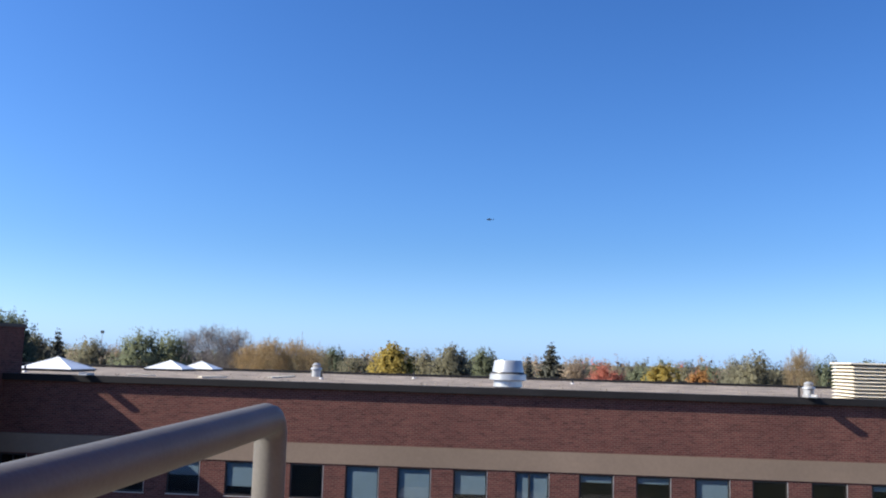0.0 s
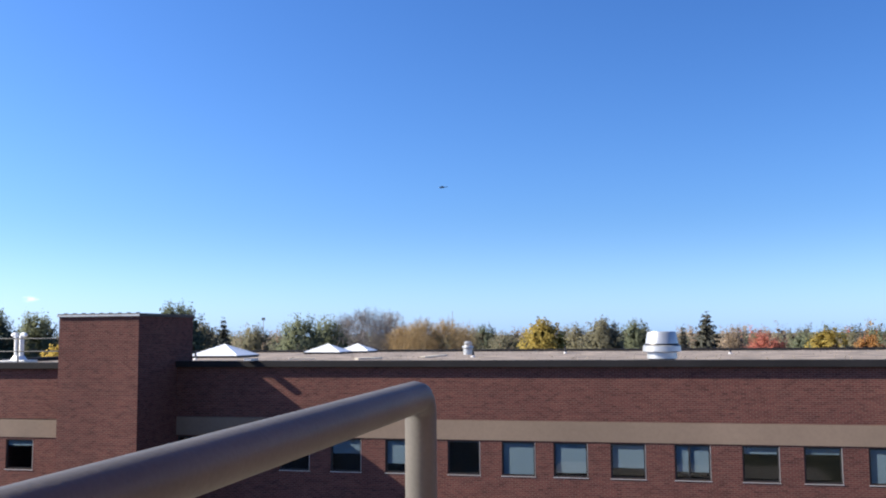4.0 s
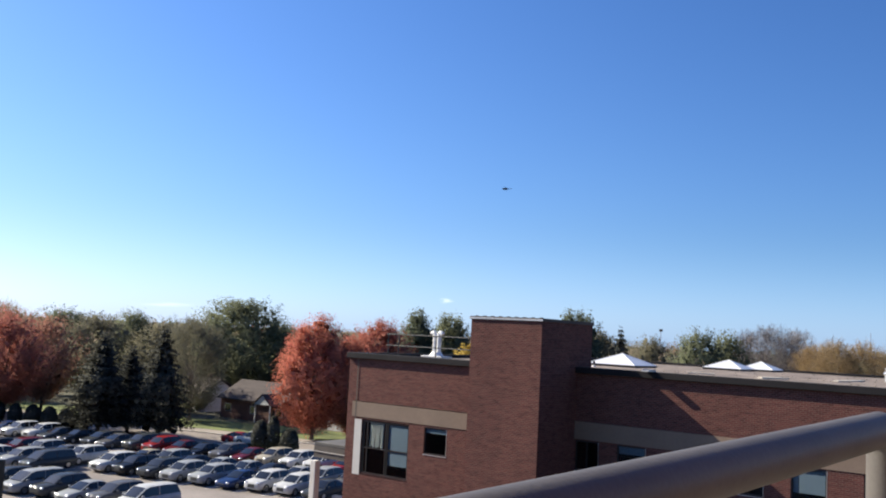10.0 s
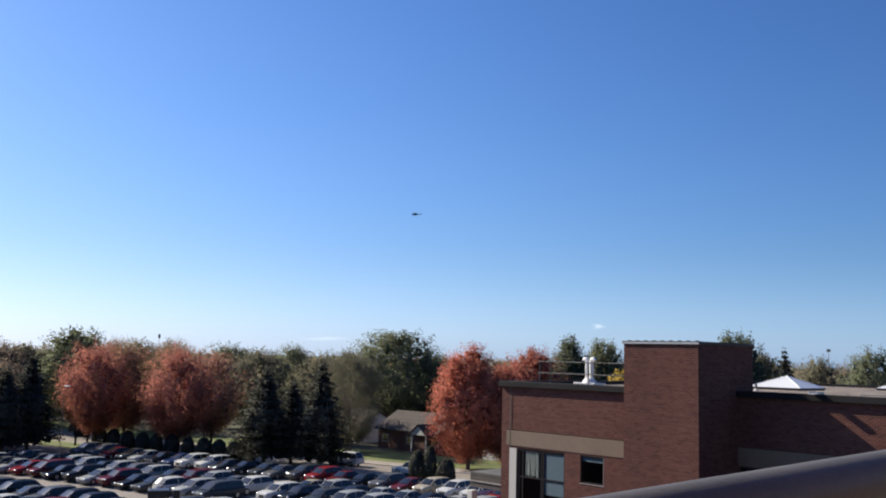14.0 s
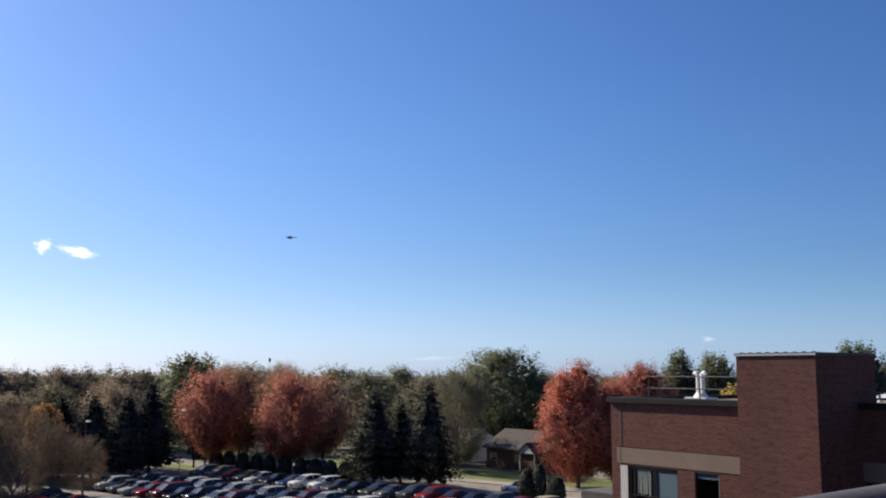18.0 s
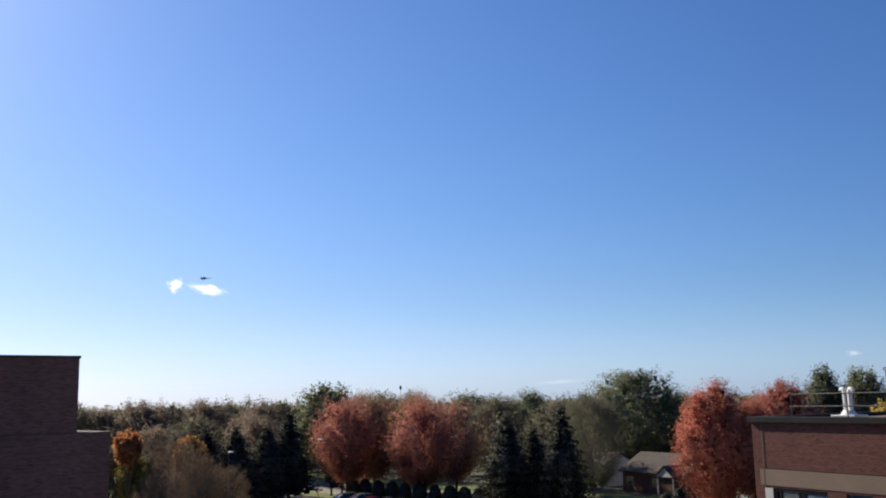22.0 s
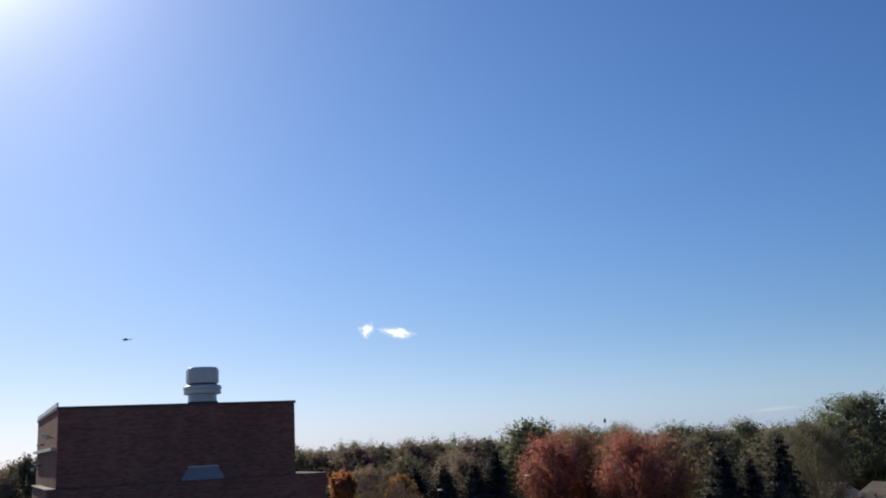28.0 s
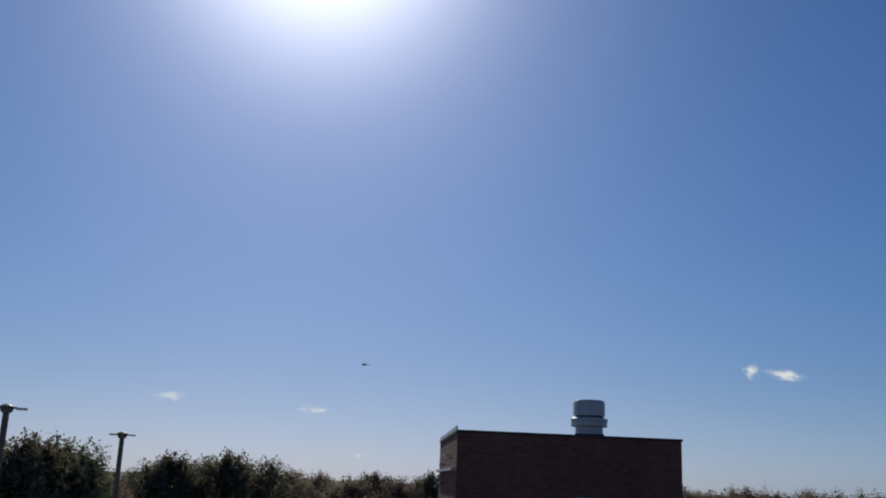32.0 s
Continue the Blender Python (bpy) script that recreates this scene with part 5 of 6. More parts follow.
for row in (
    ("red_maple", 44.7, 119.5, 0.75, 9.6), ("red_maple", 40.8, 130, 0.9, 10.5), ("red_maple", 42.5, 122, -0.2, 6.5),
    # each rust maple gets a darker tree at its right as its shaded side
    ("rust_maple", 66.5, 143, 0.4, 11.2), ("russet", 64.9, 149, 0.45, 9.5), ("rust_maple", 61.9, 134, 0.35, 11.6), ("russet", 60.0, 141, 0.25, 8.5),
    ("spruce", 53.6, 116.5, -0.5, 7.0), ("spruce", 56.9, 120, -1.0, 8.0), ("spruce", 55.3, 123, -1.7, 7.0), ("spruce", 69.9, 139, -0.5, 7.5),
    ("spruce", 71.2, 136, -1.2, 7.5), ("spruce", 73.0, 134, -1.3, 8.0), ("spruce", 74.7, 137, -1.2, 8.0), ("spruce", 76.4, 139, -1.7, 7.0),
    ("brown", 77.3, 146, -1.2, 7.5), ("brown", 71.9, 142, -0.9, 6.0), ("orange", 79.0, 112, -1.35, 3.4), ("olive", 79.4, 118, -2.2, 6.0), ("brown", 72.0, 150, -0.6, 9), ("olive", 75.3, 155, -0.7, 9),
    ("big_green", 49.2, 166, 1.5, 14.0), ("green", 46.9, 168, 0.1, 6.5), ("olive", 53.8, 150, -0.2, 9), ("olive", 57.5, 160, 0.1, 11), ("green", 59.2, 180, 0.5, 9),
    ("green", 67.7, 170, 1.2, 10.5), ("green", 55.4, 185, 0.55, 7), ("olive", 64.4, 175, 0.45, 12),
    ("pine", 38.6, 150, 1.4, 6.5), ("pine", 36.6, 152, 1.45, 6.5), ("yellow", 35.4, 140, -0.6, 5), ("pine", 28.9, 140, 2.05, 7.5), ("olive", 27.6, 150, 0.6, 6), ("spruce", 26.35, 160, 0.85, 6.2),
    ("olive", 24.6, 165, 0.4, 8), ("green", 21.8, 150, 1.1, 7.5), ("green", 20.2, 154, 1.0, 7.0), ("green", 10.6, 170, 0.45, 5.5), ("olive", 9.2, 165, -0.1, 9), ("yellow", 7.1, 128, 0.62, 6.4),
    ("olive", 3.4, 150, 0.7, 6.5), ("olive", 5.0, 165, 0.3, 7), ("green", 1.5, 160, 0.68, 5.5), ("spruce", -2.6, 140, 0.95, 8.0), ("spruce", -1.25, 150, 0.2, 4.0), ("brown", -4.0, 170, -0.1, 7),
    ("red_maple", -5.9, 150, -0.2, 9), ("yellow", -9.3, 190, -0.1, 8), ("green", -8.0, 200, -0.2, 7), ("amber", -11.4, 165, -0.25, 5), ("olive", -14.6, 130, 0.6, 7.5), ("olive", -13.4, 135, 0.3, 6.5), ("green", -18.2, 140, 0.6, 6.0), ("green", -20.5, 145, 0.5, 8),
    ("olive", 119.3, 96, 1.5, 9.0), ("green", 117.4, 100, 1.55, 9.0), ("olive", 116.3, 102, 0.6, 5.2), ("brown", 115.2, 120, -0.4, 7.5), ("olive", 112.8, 135, 0.15, 7.5), ("olive", 111.7, 130, 0.88, 8.2), ("brown", 110.6, 138, 0.55, 9.0), ("olive", 109.7, 140, 0.65, 7.5), ("olive", 108.5, 132, 1.12, 8.2), ("brown", 107.3, 140, 0.62, 8.2), ("olive", 106.1, 136, 0.76, 9.0), ("brown", 105.0, 145, 0.3, 10.5), ("brown", 103.2, 180, 0.25, 5.4), ("brown", 101.3, 170, -0.1, 10.8), ("olive", 99.8, 180, 0.3, 8.4), ("brown", 98.4, 175, 0.1, 9.6), ("olive", 96.5, 180, 0.45, 7.8), ("olive", 121.5, 98, 1.4, 10.5),
    ("brown", 78.2, 182, 0.28, 10), ("olive", 76.7, 190, -0.02, 11), ("brown", 74.7, 185, 0.26, 9.5), ("olive", 73.4, 192, 0.05, 10), ("brown", 71.6, 180, 0.22, 9), ("brown", 80.3, 188, -0.05, 11), ("olive", 70.3, 186, 0.08, 9), ("olive", 81.9, 184, 0.1, 9),
    ("yellow", 78.75, 114, -2.5, 2.9), ("amber", 75.6, 134, -1.75, 4.0), ("olive", 78.0, 119, -2.9, 4.0),
):
    plant(*row)
for az, r, el, w in ((17.9, 160, 1.3, 10), (16.4, 162, 1.15, 8), (19.0, 165, 1.0, 7)):
    at, h = top_at(az, r, el)
    bare_tree("bare_grey", "leafless grey tree with fine twigs", TWIG_LEAF, h, w, at)
for az, r, el, w in ((51.9, 138, 0.15, 8.5),):
    at, h = top_at(az, r, el)
    bare_tree("thin_olive", "thin olive tree with forked limbs and few leaves", OLIVE_LEAF, h, w, at, 22000)
for az, r, el, w in ((14.4, 150, 0.75, 7), (12.9, 152, 0.7, 7), (15.4, 155, 0.5, 8), (11.8, 158, 0.3, 6), (-16.8, 128, 0.9, 4.5), (62.4, 146, 0.55, 8), (65.4, 152, 0.55, 8)):
    at, h = top_at(az, r, el)
    bare_tree("bare_tan", "half-bare tan tree with a few leaves", TAN_LEAF, h, w, at)
for az, r, el, w in ((77.8, 122, -1.7, 6.5), (76.3, 118, -2.0, 6.5), (79.3, 130, -2.6, 5.0), (75.0, 114, -2.9, 5.5), (77.0, 107, -3.6, 5.5), (73.4, 117, -3.6, 5.0)):
    at, h = top_at(az, r, el)
    bare_tree("bare_brown", "thin brown tree with its last dry leaves", DRY_LEAF, h, w, at, 5500)
for az, h, w in ((66.1, 2.6, 1.75), (65.41, 2.7, 1.85), (64.61, 2.7, 1.8), (63.82, 2.6, 1.95), (63.05, 2.6, 1.8), (62.18, 2.75, 1.95), (61.24, 2.6, 1.7), (60.37, 2.65, 1.95), (59.49, 2.6, 1.9), (58.6, 2.6, 1.9), (57.8, 2.5, 1.8), (47.72, 3.4, 1.9), (46.95, 4.0, 1.5), (46.0, 2.8, 2.1)):
    tree("shrub", KINDS["shrub"][0], "egg", SPRUCE_LEAF, h, w, Vector(polar(az, lot_range(az, -5.0), 0.1)), 3500, 0.12, category="shrub", group="evergreen shrubs")


def far_woods():
    """The wooded skyline: many small crowns in one sheet of leaves."""
    g = np.random.default_rng(3)
    mats = [OLIVE_LEAF, BROWN_LEAF, GREEN_LEAF, TAN_LEAF, SPRUCE_LEAF, RUST_LEAF]
    allv, alli, alln = [], [], []
    for az in np.arange(-30, 125, 0.55):
        for ring in range(3):
            r = (205, 265, 360)[ring] + g.uniform(-25, 25)
            el = (g.normal(0.1, 0.25) if ring else g.normal(-0.2, 0.25)) - (0.05 if az > 94 else 0.0)
            h = 14 + r * math.tan(radians(el))
            w = g.uniform(7, 16)
            m = g.choice(6, p=[0.38, 0.36, 0.13, 0.05, 0.05, 0.03])
            a = radians(az + g.uniform(-0.3, 0.3))
            n = (800, 760, 480)[ring]
            p = crown_points("round", n, g) * np.array([w, w, h])
            mid = np.array([0, 0, 0.5 * h])
            core = mid + (p[::4] - mid) * np.array([0.76, 0.76, 0.8])
            s = np.concatenate([g.uniform(0.11, 0.2, n), g.uniform(0.4, 0.6, len(core))])[:, None]
            p = np.concatenate([p, core])
            # what nearer crowns and the roof hide stays bare
            seen = p[:, 2] > h * (0.42 if ring or az < 36 else 0.0)
            p, s, n = p[seen], s[seen], int(seen.sum())
            p[:, 2] = np.maximum(p[:, 2] - 0.12 * h * (p[:, 2] < 0.6 * h), 0.3)
            out = (p - mid) / (np.linalg.norm(p - mid, axis=1)[:, None] + 1e-9)
            nrm = out + g.normal(size=(n, 3)) * 0.4
            u = np.cross(nrm, g.normal(size=(n, 3)))
            u /= np.linalg.norm(u, axis=1)[:, None]
            v = np.cross(nrm / np.linalg.norm(nrm, axis=1)[:, None], u)
            p = p + np.array([-r * math.sin(a), r * math.cos(a), 0])
            allv.append(np.stack([p - u * s - v * s * 0.5, p + u * s * 0.6 - v * s, p + u * s + v * s * 0.5, p - u * s * 0.6 + v * s], 1).reshape(-1, 3))
            soft = out + g.normal(size=(n, 3)) * 0.14
            alln.append(soft / np.linalg.norm(soft, axis=1)[:, None])
            alli.append(np.full(n, m))
    me = quads_mesh("far_woods", np.concatenate(allv), mats, np.concatenate(alli), np.concatenate(alln))
    tagged(new("far_woods", me), "distant mixed autumn woods along the skyline", "woods", kind="stuff")


far_woods()


# ---- houses, sign, lamps ----
def house(x0, x1, y0, y1, eave, ridge, porch_x, wall_m, name_label):
    h = thing("house", name_label, "house")
    part("wall", boxed(x0, x1, y0, y1, 0, eave), wall_m, h)
    bm = bmesh.new()
    o, ym = 0.5, (y0 + y1) / 2
    for s in (y0 - o, y1 + o):
        vs = [(x0 - o, s, eave - 0.1), (x1 + o, s, eave - 0.1), (x1 + o, ym, ridge), (x0 - o, ym, ridge)]
        lo, hi = [bm.verts.new(v) for v in vs], [bm.verts.new((a, b, c + 0.18)) for a, b, c in vs]
        bm.faces.new(lo), bm.faces.new(hi)
        for k in range(4):
            bm.faces.new((lo[k], lo[(k + 1) % 4], hi[(k + 1) % 4], hi[k]))
    part("roof", bm, SHINGLE, h, "brown shingle roof")
    for x in (x0 + 0.01, x1 - 0.01):
        g = bmesh.new()
        lo = [g.verts.new((x, y0, eave)), g.verts.new((x, y1, eave)), g.verts.new((x, ym, ridge - 0.1))]
        hi = [g.verts.new((x + 0.1, v.co.y, v.co.z)) for v in lo]
        g.faces.new(lo), g.faces.new(hi)
        for k in range(3):
            g.faces.new((lo[k], lo[(k + 1) % 3], hi[(k + 1) % 3], hi[k]))
        part("gable", g, SIDING, h)
    for k in range(3):
        xa = x0 + 1.0 + k * (x1 - x0 - 3.4) / 2
        w = part("window", boxed(xa, xa + 1.4, y0 - 0.06, y0 - 0.01, 1.0, 2.2), SIDING, h, "white window frame")
        part("pane", boxed(xa + 0.1, xa + 1.3, y0 - 0.075, y0 - 0.062, 1.08, 2.12), CARGLASS, w)
    if porch_x is not None:
        a, b = porch_x - 1.7, porch_x + 1.7
        pg = bmesh.new()
        for off in (0.0, 0.12):
            vs = [pg.verts.new((a, y0 - 2.0 + off, eave - 0.15)), pg.verts.new((b, y0 - 2.0 + off, eave - 0.15)), pg.verts.new((porch_x, y0 - 2.0 + off, eave + 1.15))]
            pg.faces.new(vs)
        part("porch_gable", pg, SIDING, h, "pale blue-white porch gable")
        pr = bmesh.new()
        for s in (-1, 1):
            vs = [(porch_x + s * 2.0, y0 - 2.2, eave - 0.3), (porch_x, y0 - 2.2, eave + 1.25), (porch_x, y0 + 2.0, eave + 1.25), (porch_x + s * 2.0, y0 + 2.0, eave - 0.3)]
            lo, hi = [pr.verts.new(v) for v in vs], [pr.verts.new((p, q, r + 0.14)) for p, q, r in vs]
            pr.faces.new(lo), pr.faces.new(hi)
            for k in range(4):
                pr.faces.new((lo[k], lo[(k + 1) % 4], hi[(k + 1) % 4], hi[k]))
        part("porch_roof", pr, SHINGLE, h, "brown shingle porch roof")
        for x in (a + 0.1, b - 0.2):
            part("porch_post", boxed(x, x + 0.14, y0 - 1.95, y0 - 1.81, 0.12, eave - 0.16), SIDING, h, "white porch post")
        part("door", boxed(porch_x - 0.5, porch_x + 0.5, y0 - 0.05, y0 - 0.01, 0.12, 2.2), FRAME, h, "dark front door")
    part("chimney", boxed((x0 + x1) / 2 + 2, (x0 + x1) / 2 + 2.7, ym + 0.5, ym + 1.2, ridge - 1.0, ridge + 0.8), REDBRICK, h)
    return h


house(-112.5, -98.0, 94.0, 102.5, 2.9, 5.4, -101.2, REDBRICK, "low dark brick bungalow with a pale gabled porch")
house(-131.0, -119.0, 95.0, 103.0, 2.8, 5.0, None, SIDING, "small pale sided house half hidden behind trees")
house(-92.0, -80.0, 96.0, 104.0, 2.8, 5.0, None, SIDING, "small pale sided house half hidden behind trees")

sign = thing("monument_sign", "dark panel sign on two posts at the car park entrance", "sign", pose(*polar(67.1, lot_range(67.1, -5.6), 0.1), 0, 0, 40))
part("panel", boxed(-1.2, 1.2, -0.15, 0.15, 1.2, 3.9, bevel=0.04), SIGNM, sign)
part("bar", boxed(-0.8, 0.8, -0.17, -0.152, 3.2, 3.5), SOFFIT, sign, "pale unreadable line")
for x in (-0.9, 0.9):
    part("post", boxed(x - 0.12, x + 0.12, -0.1, 0.1, 0, 1.196), FRAME, sign)


def lot_lamp(az, r, top):
    s = thing("car_park_lamp", "dark lamp pole with a small flat white head", "street lamp", pose(*polar(az, r)), "car park lamps")
    part("base", lathe(bmesh.new(), [(0.3, 0), (0.3, 0.7)], 12), CONCRETE, s, "concrete base")
    part("pole", tube(bmesh.new(), [(0, 0, 0.6), (0, 0, top)], 0.045, 8, 0.7), GREYBARK, s)
    part("arm", tube(bmesh.new(), [(0, 0, top - 0.1), (0.7, 0, top)], 0.04, 6), TRIM, s)
    part("head", boxed(0.5, 1.25, -0.2, 0.2, top, top + 0.13, bevel=0.03), WHITEMETAL, s, "white lamp head")


for az, r, el in ((55.44, 128, -2.33), (68.2, 118, -2.17), (73.4, 112, -2.73)):
    lot_lamp(az, r, HC + r * math.tan(radians(el)))


def shoebox_lamp(az, r, el):
    top = HC + r * math.tan(radians(el))
    s = thing("shoebox_lamp", "dark bronze pole with a single flat box lamp head", "street lamp", pose(*polar(az, r), 0, 0, az))
    part("base", lathe(bmesh.new(), [(0.3, 0.0), (0.3, 0.7), (0.26, 0.74)], 16), CONCRETE, s, "concrete base")
    part("pole", boxed(-0.09, 0.09, -0.09, 0.09, 0.745, top, bevel=0.015), FRAME, s)
    part("arm", boxed(-0.2, -0.092, -0.05, 0.05, top - 0.14, top - 0.02), FRAME, s)
    part("head", boxed(-0.78, -0.203, -0.24, 0.24, top - 0.2, top + 0.02, bevel=0.02), FRAME, s)
    part("lens", boxed(-0.72, -0.28, -0.18, 0.18, top - 0.215, top - 0.203), ACRYLIC, s, "milky lamp lens")


shoebox_lamp(61.75, 28, -7.95)


def shelter(az, r):
    s = thing("flat_shelter", "small dark flat-roofed shelter beside the car park", "shelter", pose(*polar(az, r), 0, 0, az))
    part("roof", boxed(-1.95, 1.95, -1.2, 1.2, 2.75, 3.0, bevel=0.03), TRIM, s, "dark flat roof")
    for x in (-1.6, 1.6):
        for y in (-0.95, 0.95):
            part("post", boxed(x - 0.06, x + 0.06, y - 0.06, y + 0.06, 0.0, 2.748), SOFFIT if x > 0 else TRIM, s)
    part("back_panel", boxed(-1.5, 0.4, 0.93, 0.97, 0.3, 2.3), CARGLASS, s, "dark glazed back panel")
    part("bench", boxed(-1.2, 0.6, 0.35, 0.75, 0.42, 0.48), TRIM, s)
    for x in (-1.0, 0.4):
        part("bench_leg", boxed(x - 0.03, x + 0.03, 0.5, 0.6, 0.0, 0.418), TRIM, s)


shelter(78.35, 118)


def deck_lamp(az, r, el, half):
    top = HC + r * math.tan(radians(el))
    s = thing("twin_head_lamp", "tall grey pole with two flat lamp heads", "street lamp", pose(*polar(az, r), 0, 0, az), "twin-head lamps")
    part("pole", tube(bmesh.new(), [(0, 0, 0), (0, 0, top)], 0.19, 12, 0.75), RAILPAINT, s)
    part("collar", lathe(bmesh.new(), [(0.2, top - 0.25), (0.28, top - 0.12), (0.28, top + 0.05), (0.15, top + 0.12)], 12), RAILPAINT, s)
    for sx in (1, -1):
        part("arm", boxed(min(sx * 0.1, sx * half * 0.5), max(sx * 0.1, sx * half * 0.5), -0.05, 0.05, top - 0.06, top + 0.02), RAILPAINT, s)
        part("head", boxed(min(sx * half * 0.45, sx * half), max(sx * half * 0.45, sx * half), -0.2, 0.2, top - 0.1, top + 0.0, bevel=0.02), GALV, s, "flat metal lamp head")


deck_lamp(120.7, 46, 3.05, 0.85)
deck_lamp(114.5, 60, 1.93, 0.75)


def mast(az, r, el, kind):
    top = HC + r * math.tan(radians(el))
    s = thing("distant_mast", "thin distant mast above the trees", "mast", pose(*polar(az, r)), "distant masts")
    part("pole", tube(bmesh.new(), [(0, 0, 0), (0, 0, top)], 0.09, 6, 0.5), GREYBARK, s)
    if kind == "tank":
        part("head", lathe(bmesh.new(), [(0.12, top - 0.8), (0.34, top - 0.5), (0.3, top + 0.2), (0.1, top + 0.4)], 8), TRIM, s)
    elif kind == "aerial":
        for k in range(3):
            part("crossbar", boxed(-1.4 + 0.25 * k, 1.4 - 0.25 * k, -0.02, 0.02, top - 0.03 - 0.5 * k, top + 0.01 - 0.5 * k), GREYBARK, s)
    elif kind == "head":
        part("head", boxed(-0.3, 0.3, -0.15, 0.15, top, top + 0.5), TRIM, s)


mast(63.22, 260, 0.85, "tank")
mast(12.55, 210, 1.3, "pole")
mast(24.0, 190, 0.85, "head")
mast(44.4, 170, 0.95, "aerial")


# ---- clouds ----
def cloud_mat():
    m, nt, b = blank("thin cloud")
    nt.nodes.remove(b)
    co = nt.nodes.new("ShaderNodeTexCoord")
    n = nt.nodes.new("ShaderNodeTexNoise")
    n.inputs["Scale"].default_value, n.inputs["Detail"].default_value = 1.7, 7
    info = nt.nodes.new("ShaderNodeObjectInfo")
    add = nt.nodes.new("ShaderNodeVectorMath")
    nt.links.new(co.outputs["UV"], add.inputs[0])
    far = nt.nodes.new("ShaderNodeMath")
    far.operation = "MULTIPLY"
    far.inputs[1].default_value = 37.0
    nt.links.new(info.outputs["Random"], far.inputs[0])
    nt.links.new(far.outputs[0], add.inputs[1])
    nt.links.new(add.outputs[0], n.inputs["Vector"])
    ln = nt.nodes.new("ShaderNodeVectorMath")
    ln.operation = "LENGTH"
    nt.links.new(co.outputs["UV"], ln.inputs[0])
    sub = nt.nodes.new("ShaderNodeMath")
    sub.operation = "MULTIPLY_ADD"
    nt.links.new(n.outputs[0], sub.inputs[0])
    sub.inputs[1].default_value = 1.7
    sub.inputs[2].default_value = -0.05
    dif = nt.nodes.new("ShaderNodeMath")
    dif.operation = "SUBTRACT"
    nt.links.new(sub.outputs[0], dif.inputs[0])
    nt.links.new(ln.outputs["Value"], dif.inputs[1])
    a = ramp(nt, dif.outputs[0], [(0.0, (0, 0, 0)), (0.3, (0.16, 0.16, 0.16)), (0.6, (0.7, 0.7, 0.7)), (0.9, (1, 1, 1))])
    thin = nt.nodes.new("ShaderNodeMath")
    thin.operation = "MULTIPLY"
    nt.links.new(a, thin.inputs[0])
    nt.links.new(info.outputs["Alpha"], thin.inputs[1])
    a = thin.outputs[0]
    tr, em, mx = nt.nodes.new("ShaderNodeBsdfTransparent"), nt.nodes.new("ShaderNodeEmission"), nt.nodes.new("ShaderNodeMixShader")
    em.inputs[0].default_value, em.inputs[1].default_value = (1.0, 0.99, 0.97, 1), 1.35
    nt.links.new(a, mx.inputs[0])
    nt.links.new(tr.outputs[0], mx.inputs[1])
    nt.links.new(em.outputs[0], mx.inputs[2])
    nt.links.new(mx.outputs[0], nt.nodes["Material Output"].inputs[0])
    return m


CLOUD = cloud_mat()
CLOUD_R = 3200.0


def cloud_pose(az, el, lean):
    p = Vector(polar(az, CLOUD_R, HC + CLOUD_R * math.tan(radians(el))))
    return Matrix.Translation(p) @ Euler((radians(90), 0, radians(az))).to_matrix().to_4x4() @ pose(0, 0, 0, 0, 0, lean)


def cloud(az, el, wide, tall, lean=0.0, thick=1.0):
    """A thin sheet of cloud, so far off that it does not shift."""
    bm = bmesh.new()
    uv = bm.loops.layers.uv.new("UVMap")
    k = CLOUD_R / 1650
    f = bm.faces.new([bm.verts.new((x * wide * k, y * tall * k, 0)) for x, y in ((-1, -1), (1, -1), (1, 1), (-1, 1))])
    for lp, c in zip(f.loops, ((-1, -1), (1, -1), (1, 1), (-1, 1))):
        lp[uv].uv = c
    ob = solid("cloud", bm, CLOUD, "small thin white cloud low in the blue sky", "cloud", "", "clouds")
    ob.visible_shadow = False
    ob.color = (1, 1, 1, thick)
    ob.matrix_basis = cloud_pose(az, el, lean)
    return ob


cloud_a = cloud(77.0, 7.1, 18, 17)
cloud_b = cloud(75.2, 6.93, 41, 15.5, -14)
cloud(112.15, 4.23, 36, 13, 0, 0.75)
cloud(103.8, 3.87, 38, 11, 0, 0.8)
cloud(37.0, 2.1, 16, 7, 0, 0.2)
cloud(53.6, 0.95, 80, 6, 2, 0.1)
cloud(100.9, 1.3, 13, 7, 0, 0.4)


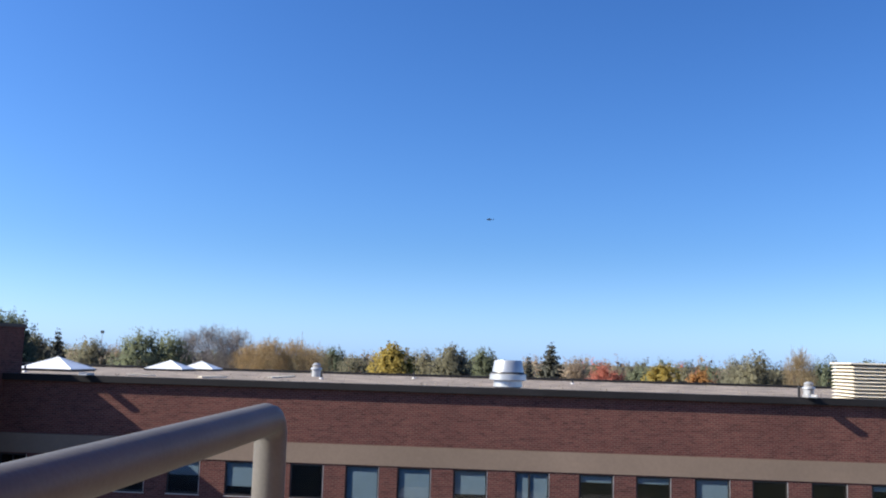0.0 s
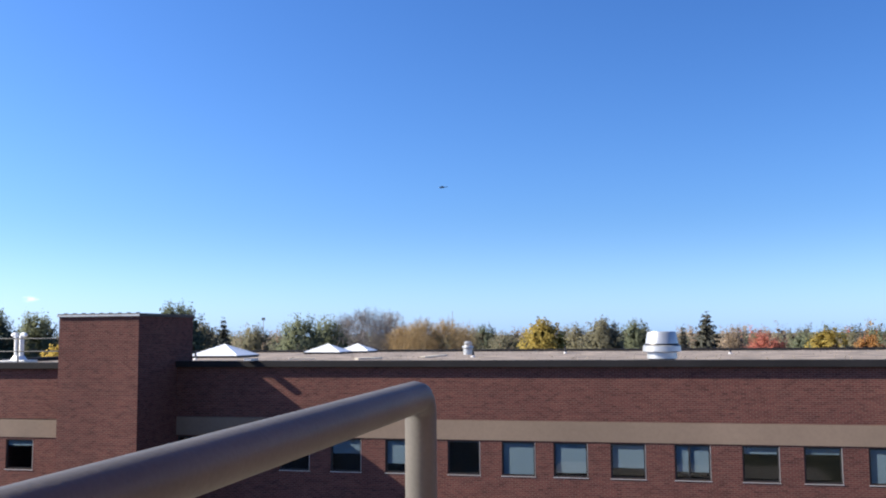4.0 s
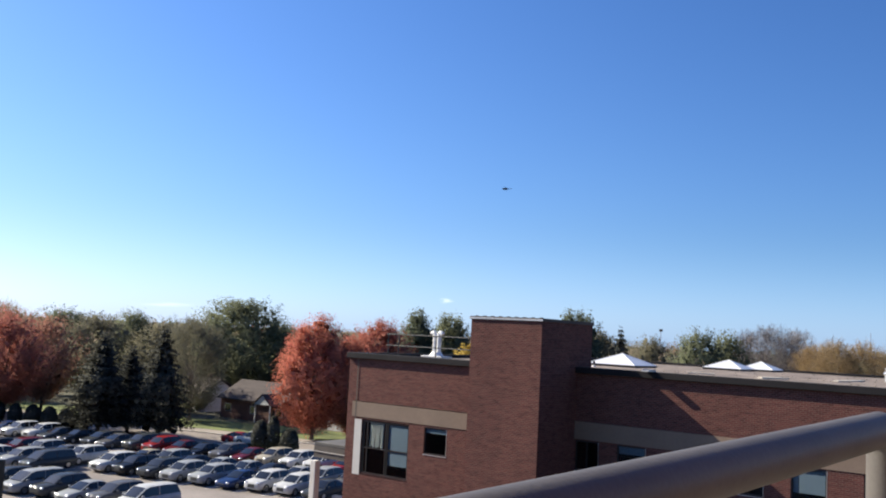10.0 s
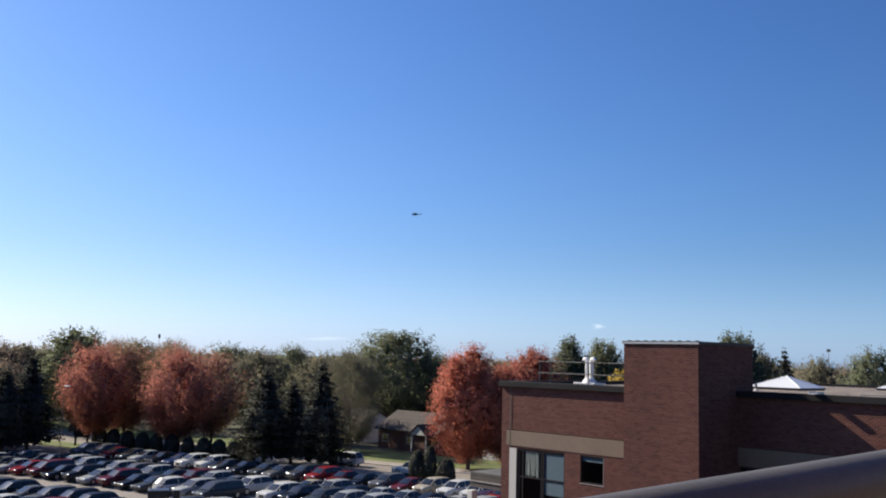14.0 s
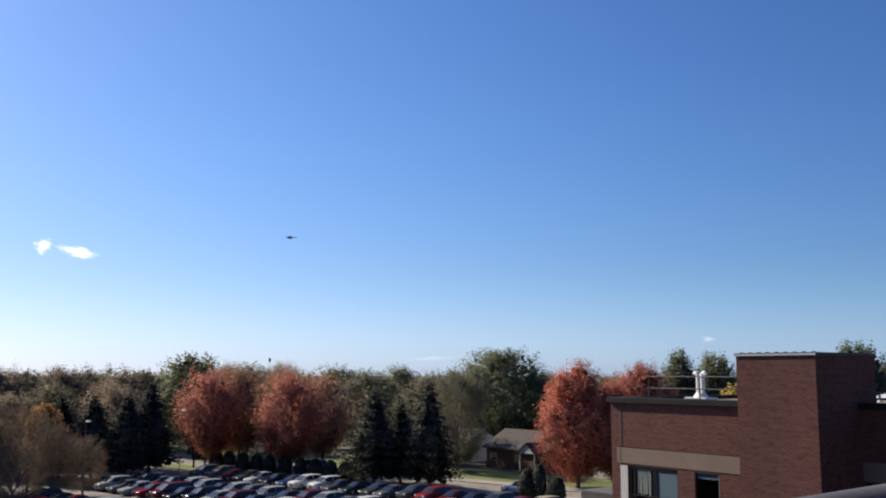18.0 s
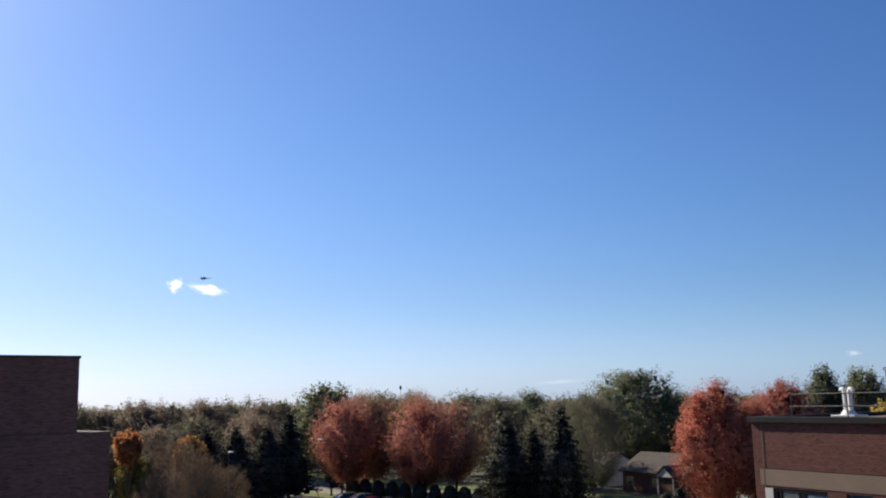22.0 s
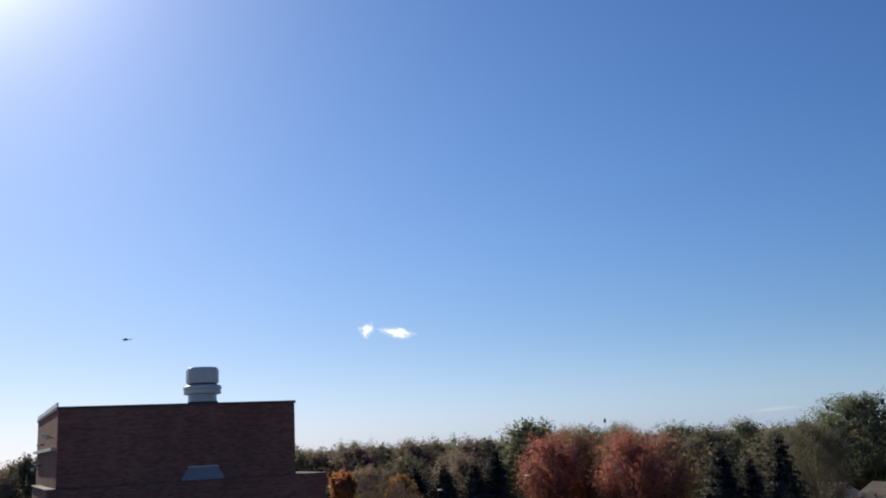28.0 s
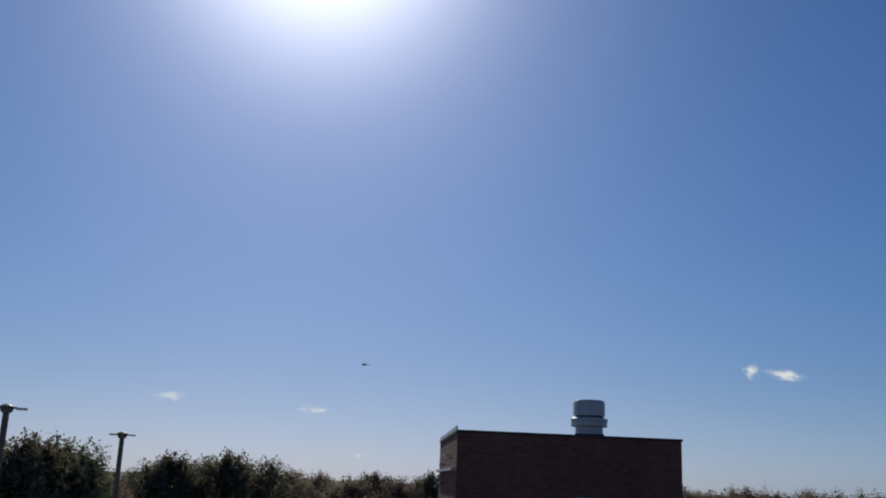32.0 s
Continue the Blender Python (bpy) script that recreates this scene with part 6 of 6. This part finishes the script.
# ---- the helicopter ----
def helicopter():
    h = thing("helicopter", "dark helicopter flying low over the trees", "helicopter")
    bm = bmesh.new()
    st = [(4.8, 0.15, 0.1), (4.3, 0.6, 0.0), (3.2, 1.0, 0.0), (1.2, 1.15, 0.05), (-1.4, 1.1, 0.12), (-2.9, 0.75, 0.4), (-4.0, 0.45, 0.6)]
    loops = [[bm.verts.new((x, r * math.cos(a), z + r * 0.92 * math.sin(a))) for a in (2 * math.pi * k / 14 for k in range(14))] for x, r, z in st]
    for a, b in zip(loops, loops[1:]):
        for k in range(14):
            bm.faces.new((a[k], a[(k + 1) % 14], b[(k + 1) % 14], b[k]))
    bm.faces.new(loops[0]), bm.faces.new(loops[-1][::-1])
    part("fuselage", bm, HELIM, h, smooth=True)
    part("engine_cowl", boxed(-2.3, 1.7, -0.75, 0.75, 0.9, 1.75, bevel=0.3), HELIM, h)
    part("tail_boom", tube(bmesh.new(), [(-3.7, 0, 0.62), (-7.4, 0, 0.85)], 0.42, 10, 0.5), HELIM, h, smooth=True)
    part("tail_fin", boxed(-8.0, -7.1, -0.07, 0.07, 0.5, 2.1, bevel=0.03), HELIM, h)
    part("stabiliser", boxed(-6.3, -5.7, -1.2, 1.2, 0.92, 1.0, bevel=0.02), HELIM, h)
    part("mast", lathe(bmesh.new(), [(0.14, 1.7), (0.1, 2.05)], 8), TRIM, h)
    for sy in (-1, 1):
        part("skid", tube(bmesh.new(), [(2.6, sy * 1.05, -1.3), (2.3, sy * 1.05, -1.42), (-1.8, sy * 1.05, -1.42)], 0.06, 6), TRIM, h)
        for x in (1.1, -0.9):
            part("strut", tube(bmesh.new(), [(x, sy * 0.6, -0.7), (x, sy * 1.05, -1.4)], 0.05, 6), TRIM, h)
    part("windscreen", boxed(3.4, 4.25, -0.55, 0.55, 0.15, 0.72, bevel=0.12), CARGLASS, h, "dark windscreen")
    rotor = part("rotor_hub", lathe(bmesh.new(), [(0.22, 2.05), (0.22, 2.2)], 8), TRIM, h)
    for k in range(4):
        part("rotor_blade", boxed(0.2, 5.6, -0.16, 0.16, 2.12, 2.16), TRIM, rotor, at=pose(0, 0, 0, 0, 0, 90 * k))
    part("tail_rotor", boxed(-7.66, -7.5, 0.09, 0.13, 0.5, 2.2), TRIM, h)
    return h, rotor


heli, rotor = helicopter()

# ---- cars on the street ----
van = make_car("van", (0.55, 0.56, 0.56), "silver", pose(-87.9, 75.6, 0.025, 0, 0, 180))
van.name = "moving_van"
red_car = make_car("sedan", (0.3, 0.03, 0.025), "red", pose(-94.3, 72.9, 0.025))
red_car.name = "moving_car"

# ---- the pipe rail and the landing that the eye stands on ----
solid("landing_floor", boxed(-1.6, 2.6, -3.0, 1.6, 12.55, 12.85, bevel=0.02), CONCRETE, "concrete landing floor under the rail", "floor", "structure")
solid("landing_pier", boxed(-1.4, 2.4, -2.8, 1.4, 0, 12.546), CONCRETE, "plain concrete pier below the landing", "wall", "structure")
# two added walls, never in view, keep sky light off the rail's near side
solid("unseen_wall_behind", boxed(1.5, 1.85, -3.4, 1.55, 12.852, 17.5), BRICK, "unseen dark-red brick wall added behind the landing to darken the rail", "wall", "structure")
solid("unseen_wall_south", boxed(-0.75, 1.495, -2.6, -2.25, 12.852, 17.5), BRICK, "unseen dark-red brick wall added at the back of the landing to darken the rail", "wall", "structure")
rail = thing("pipe_railing", "satin stainless steel pipe railing with a mitred end post", "railing", pose(-0.3693, 1.4149, 12.852))
RAIL_Z, RAIL_R = 1.0627, 0.0245
RUN = Vector((0.0366, 1.0, 0.0226))  # the top rail rises a little towards its end
bend = [RUN * -2.4 + Vector((0, 0, RAIL_Z)), RUN * -0.03 + Vector((0, 0, RAIL_Z))] + [Vector((0, -0.03 + 0.03 * math.sin(a), RAIL_Z - 0.03 + 0.03 * math.cos(a))) for a in (0.4, 0.8, 1.2, 1.57)]
part("top_rail", tube(bmesh.new(), bend, RAIL_R, 32), RAILPAINT, rail, smooth=True)
part("end_post", tube(bmesh.new(), [(0, 0, 0.0), (0, 0, RAIL_Z - 0.031)], RAIL_R, 32), RAILPAINT, rail, smooth=True)
far_post = RUN * -2.3
part("post", tube(bmesh.new(), [(far_post.x, far_post.y, 0.0), (far_post.x, far_post.y, RAIL_Z + far_post.z)], RAIL_R, 20), RAILPAINT, rail, smooth=True)
for y, x in ((0, 0), (far_post.y, far_post.x)):
    part("base_plate", boxed(x - 0.06, x + 0.06, y - 0.06, y + 0.06, 0, 0.012), RAILPAINT, rail)

# seconds, azimuth, elevation of the helicopter
FLIGHT = ((0, 1.33, 8.52), (1, 3.99, 8.63), (2, 6.84, 8.75), (3, 9.93, 8.82), (6, 19.64, 9.09), (7, 23.05, 9.11), (8, 26.62, 9.11), (9, 30.15, 9.13), (10, 33.65, 9.10), (12, 41.02, 8.91),
          (13, 44.68, 8.79), (14, 48.28, 8.69), (17, 58.75, 8.33), (18, 62.2, 8.19), (19, 65.5, 8.04), (20, 68.67, 7.86), (21, 71.9, 7.66), (22, 75.0, 7.48), (23, 77.95, 7.3), (24, 80.88, 7.13), (27, 89.0, 6.87), (28, 91.47, 6.80), (29, 93.95, 6.79), (30, 96.3, 6.73), (31, 98.6, 6.72), (32, 100.85, 6.72))


def motions():
    rows = []
    for t, az, el in FLIGHT:
        r = 1180 + 1.25 * (t - 17) ** 2
        rows.append((t, pose(*polar(az, r, HC + r * math.tan(radians(el))), 0, -4, az + 180)))
    walk(heli, rows)
    walk(rotor, [(0.1 * k, pose(0, 0, 0, 0, 0, 80 * k)) for k in range(321)])
    # both cars keep to their lanes; x where each would cross a line parallel to the facade
    for car, start, pace, line, v, turn in ((van, 31.7, -9.2, 75.6, 2.2, 180), (red_car, -193.3, 11.0, 72.9, -1.0, 0)):
        rows = []
        for t in range(33):
            az = math.degrees(math.atan2(-(start + pace * t), line))
            rows.append((t, pose(*polar(az, lot_range(az, v), 0.025), 0, 0, LOT_TURN + turn)))
        walk(car, rows)
    for c, az, el, lean in ((cloud_a, 76.29, 7.1, 0), (cloud_b, 74.45, 6.9, -14)):
        walk(c, [(0, cloud_pose(az - 2.0, el + 0.15, lean)), (19, cloud_pose(az, el, lean)), (32, cloud_pose(az + 1.45, el - 0.16, lean))])


motions()
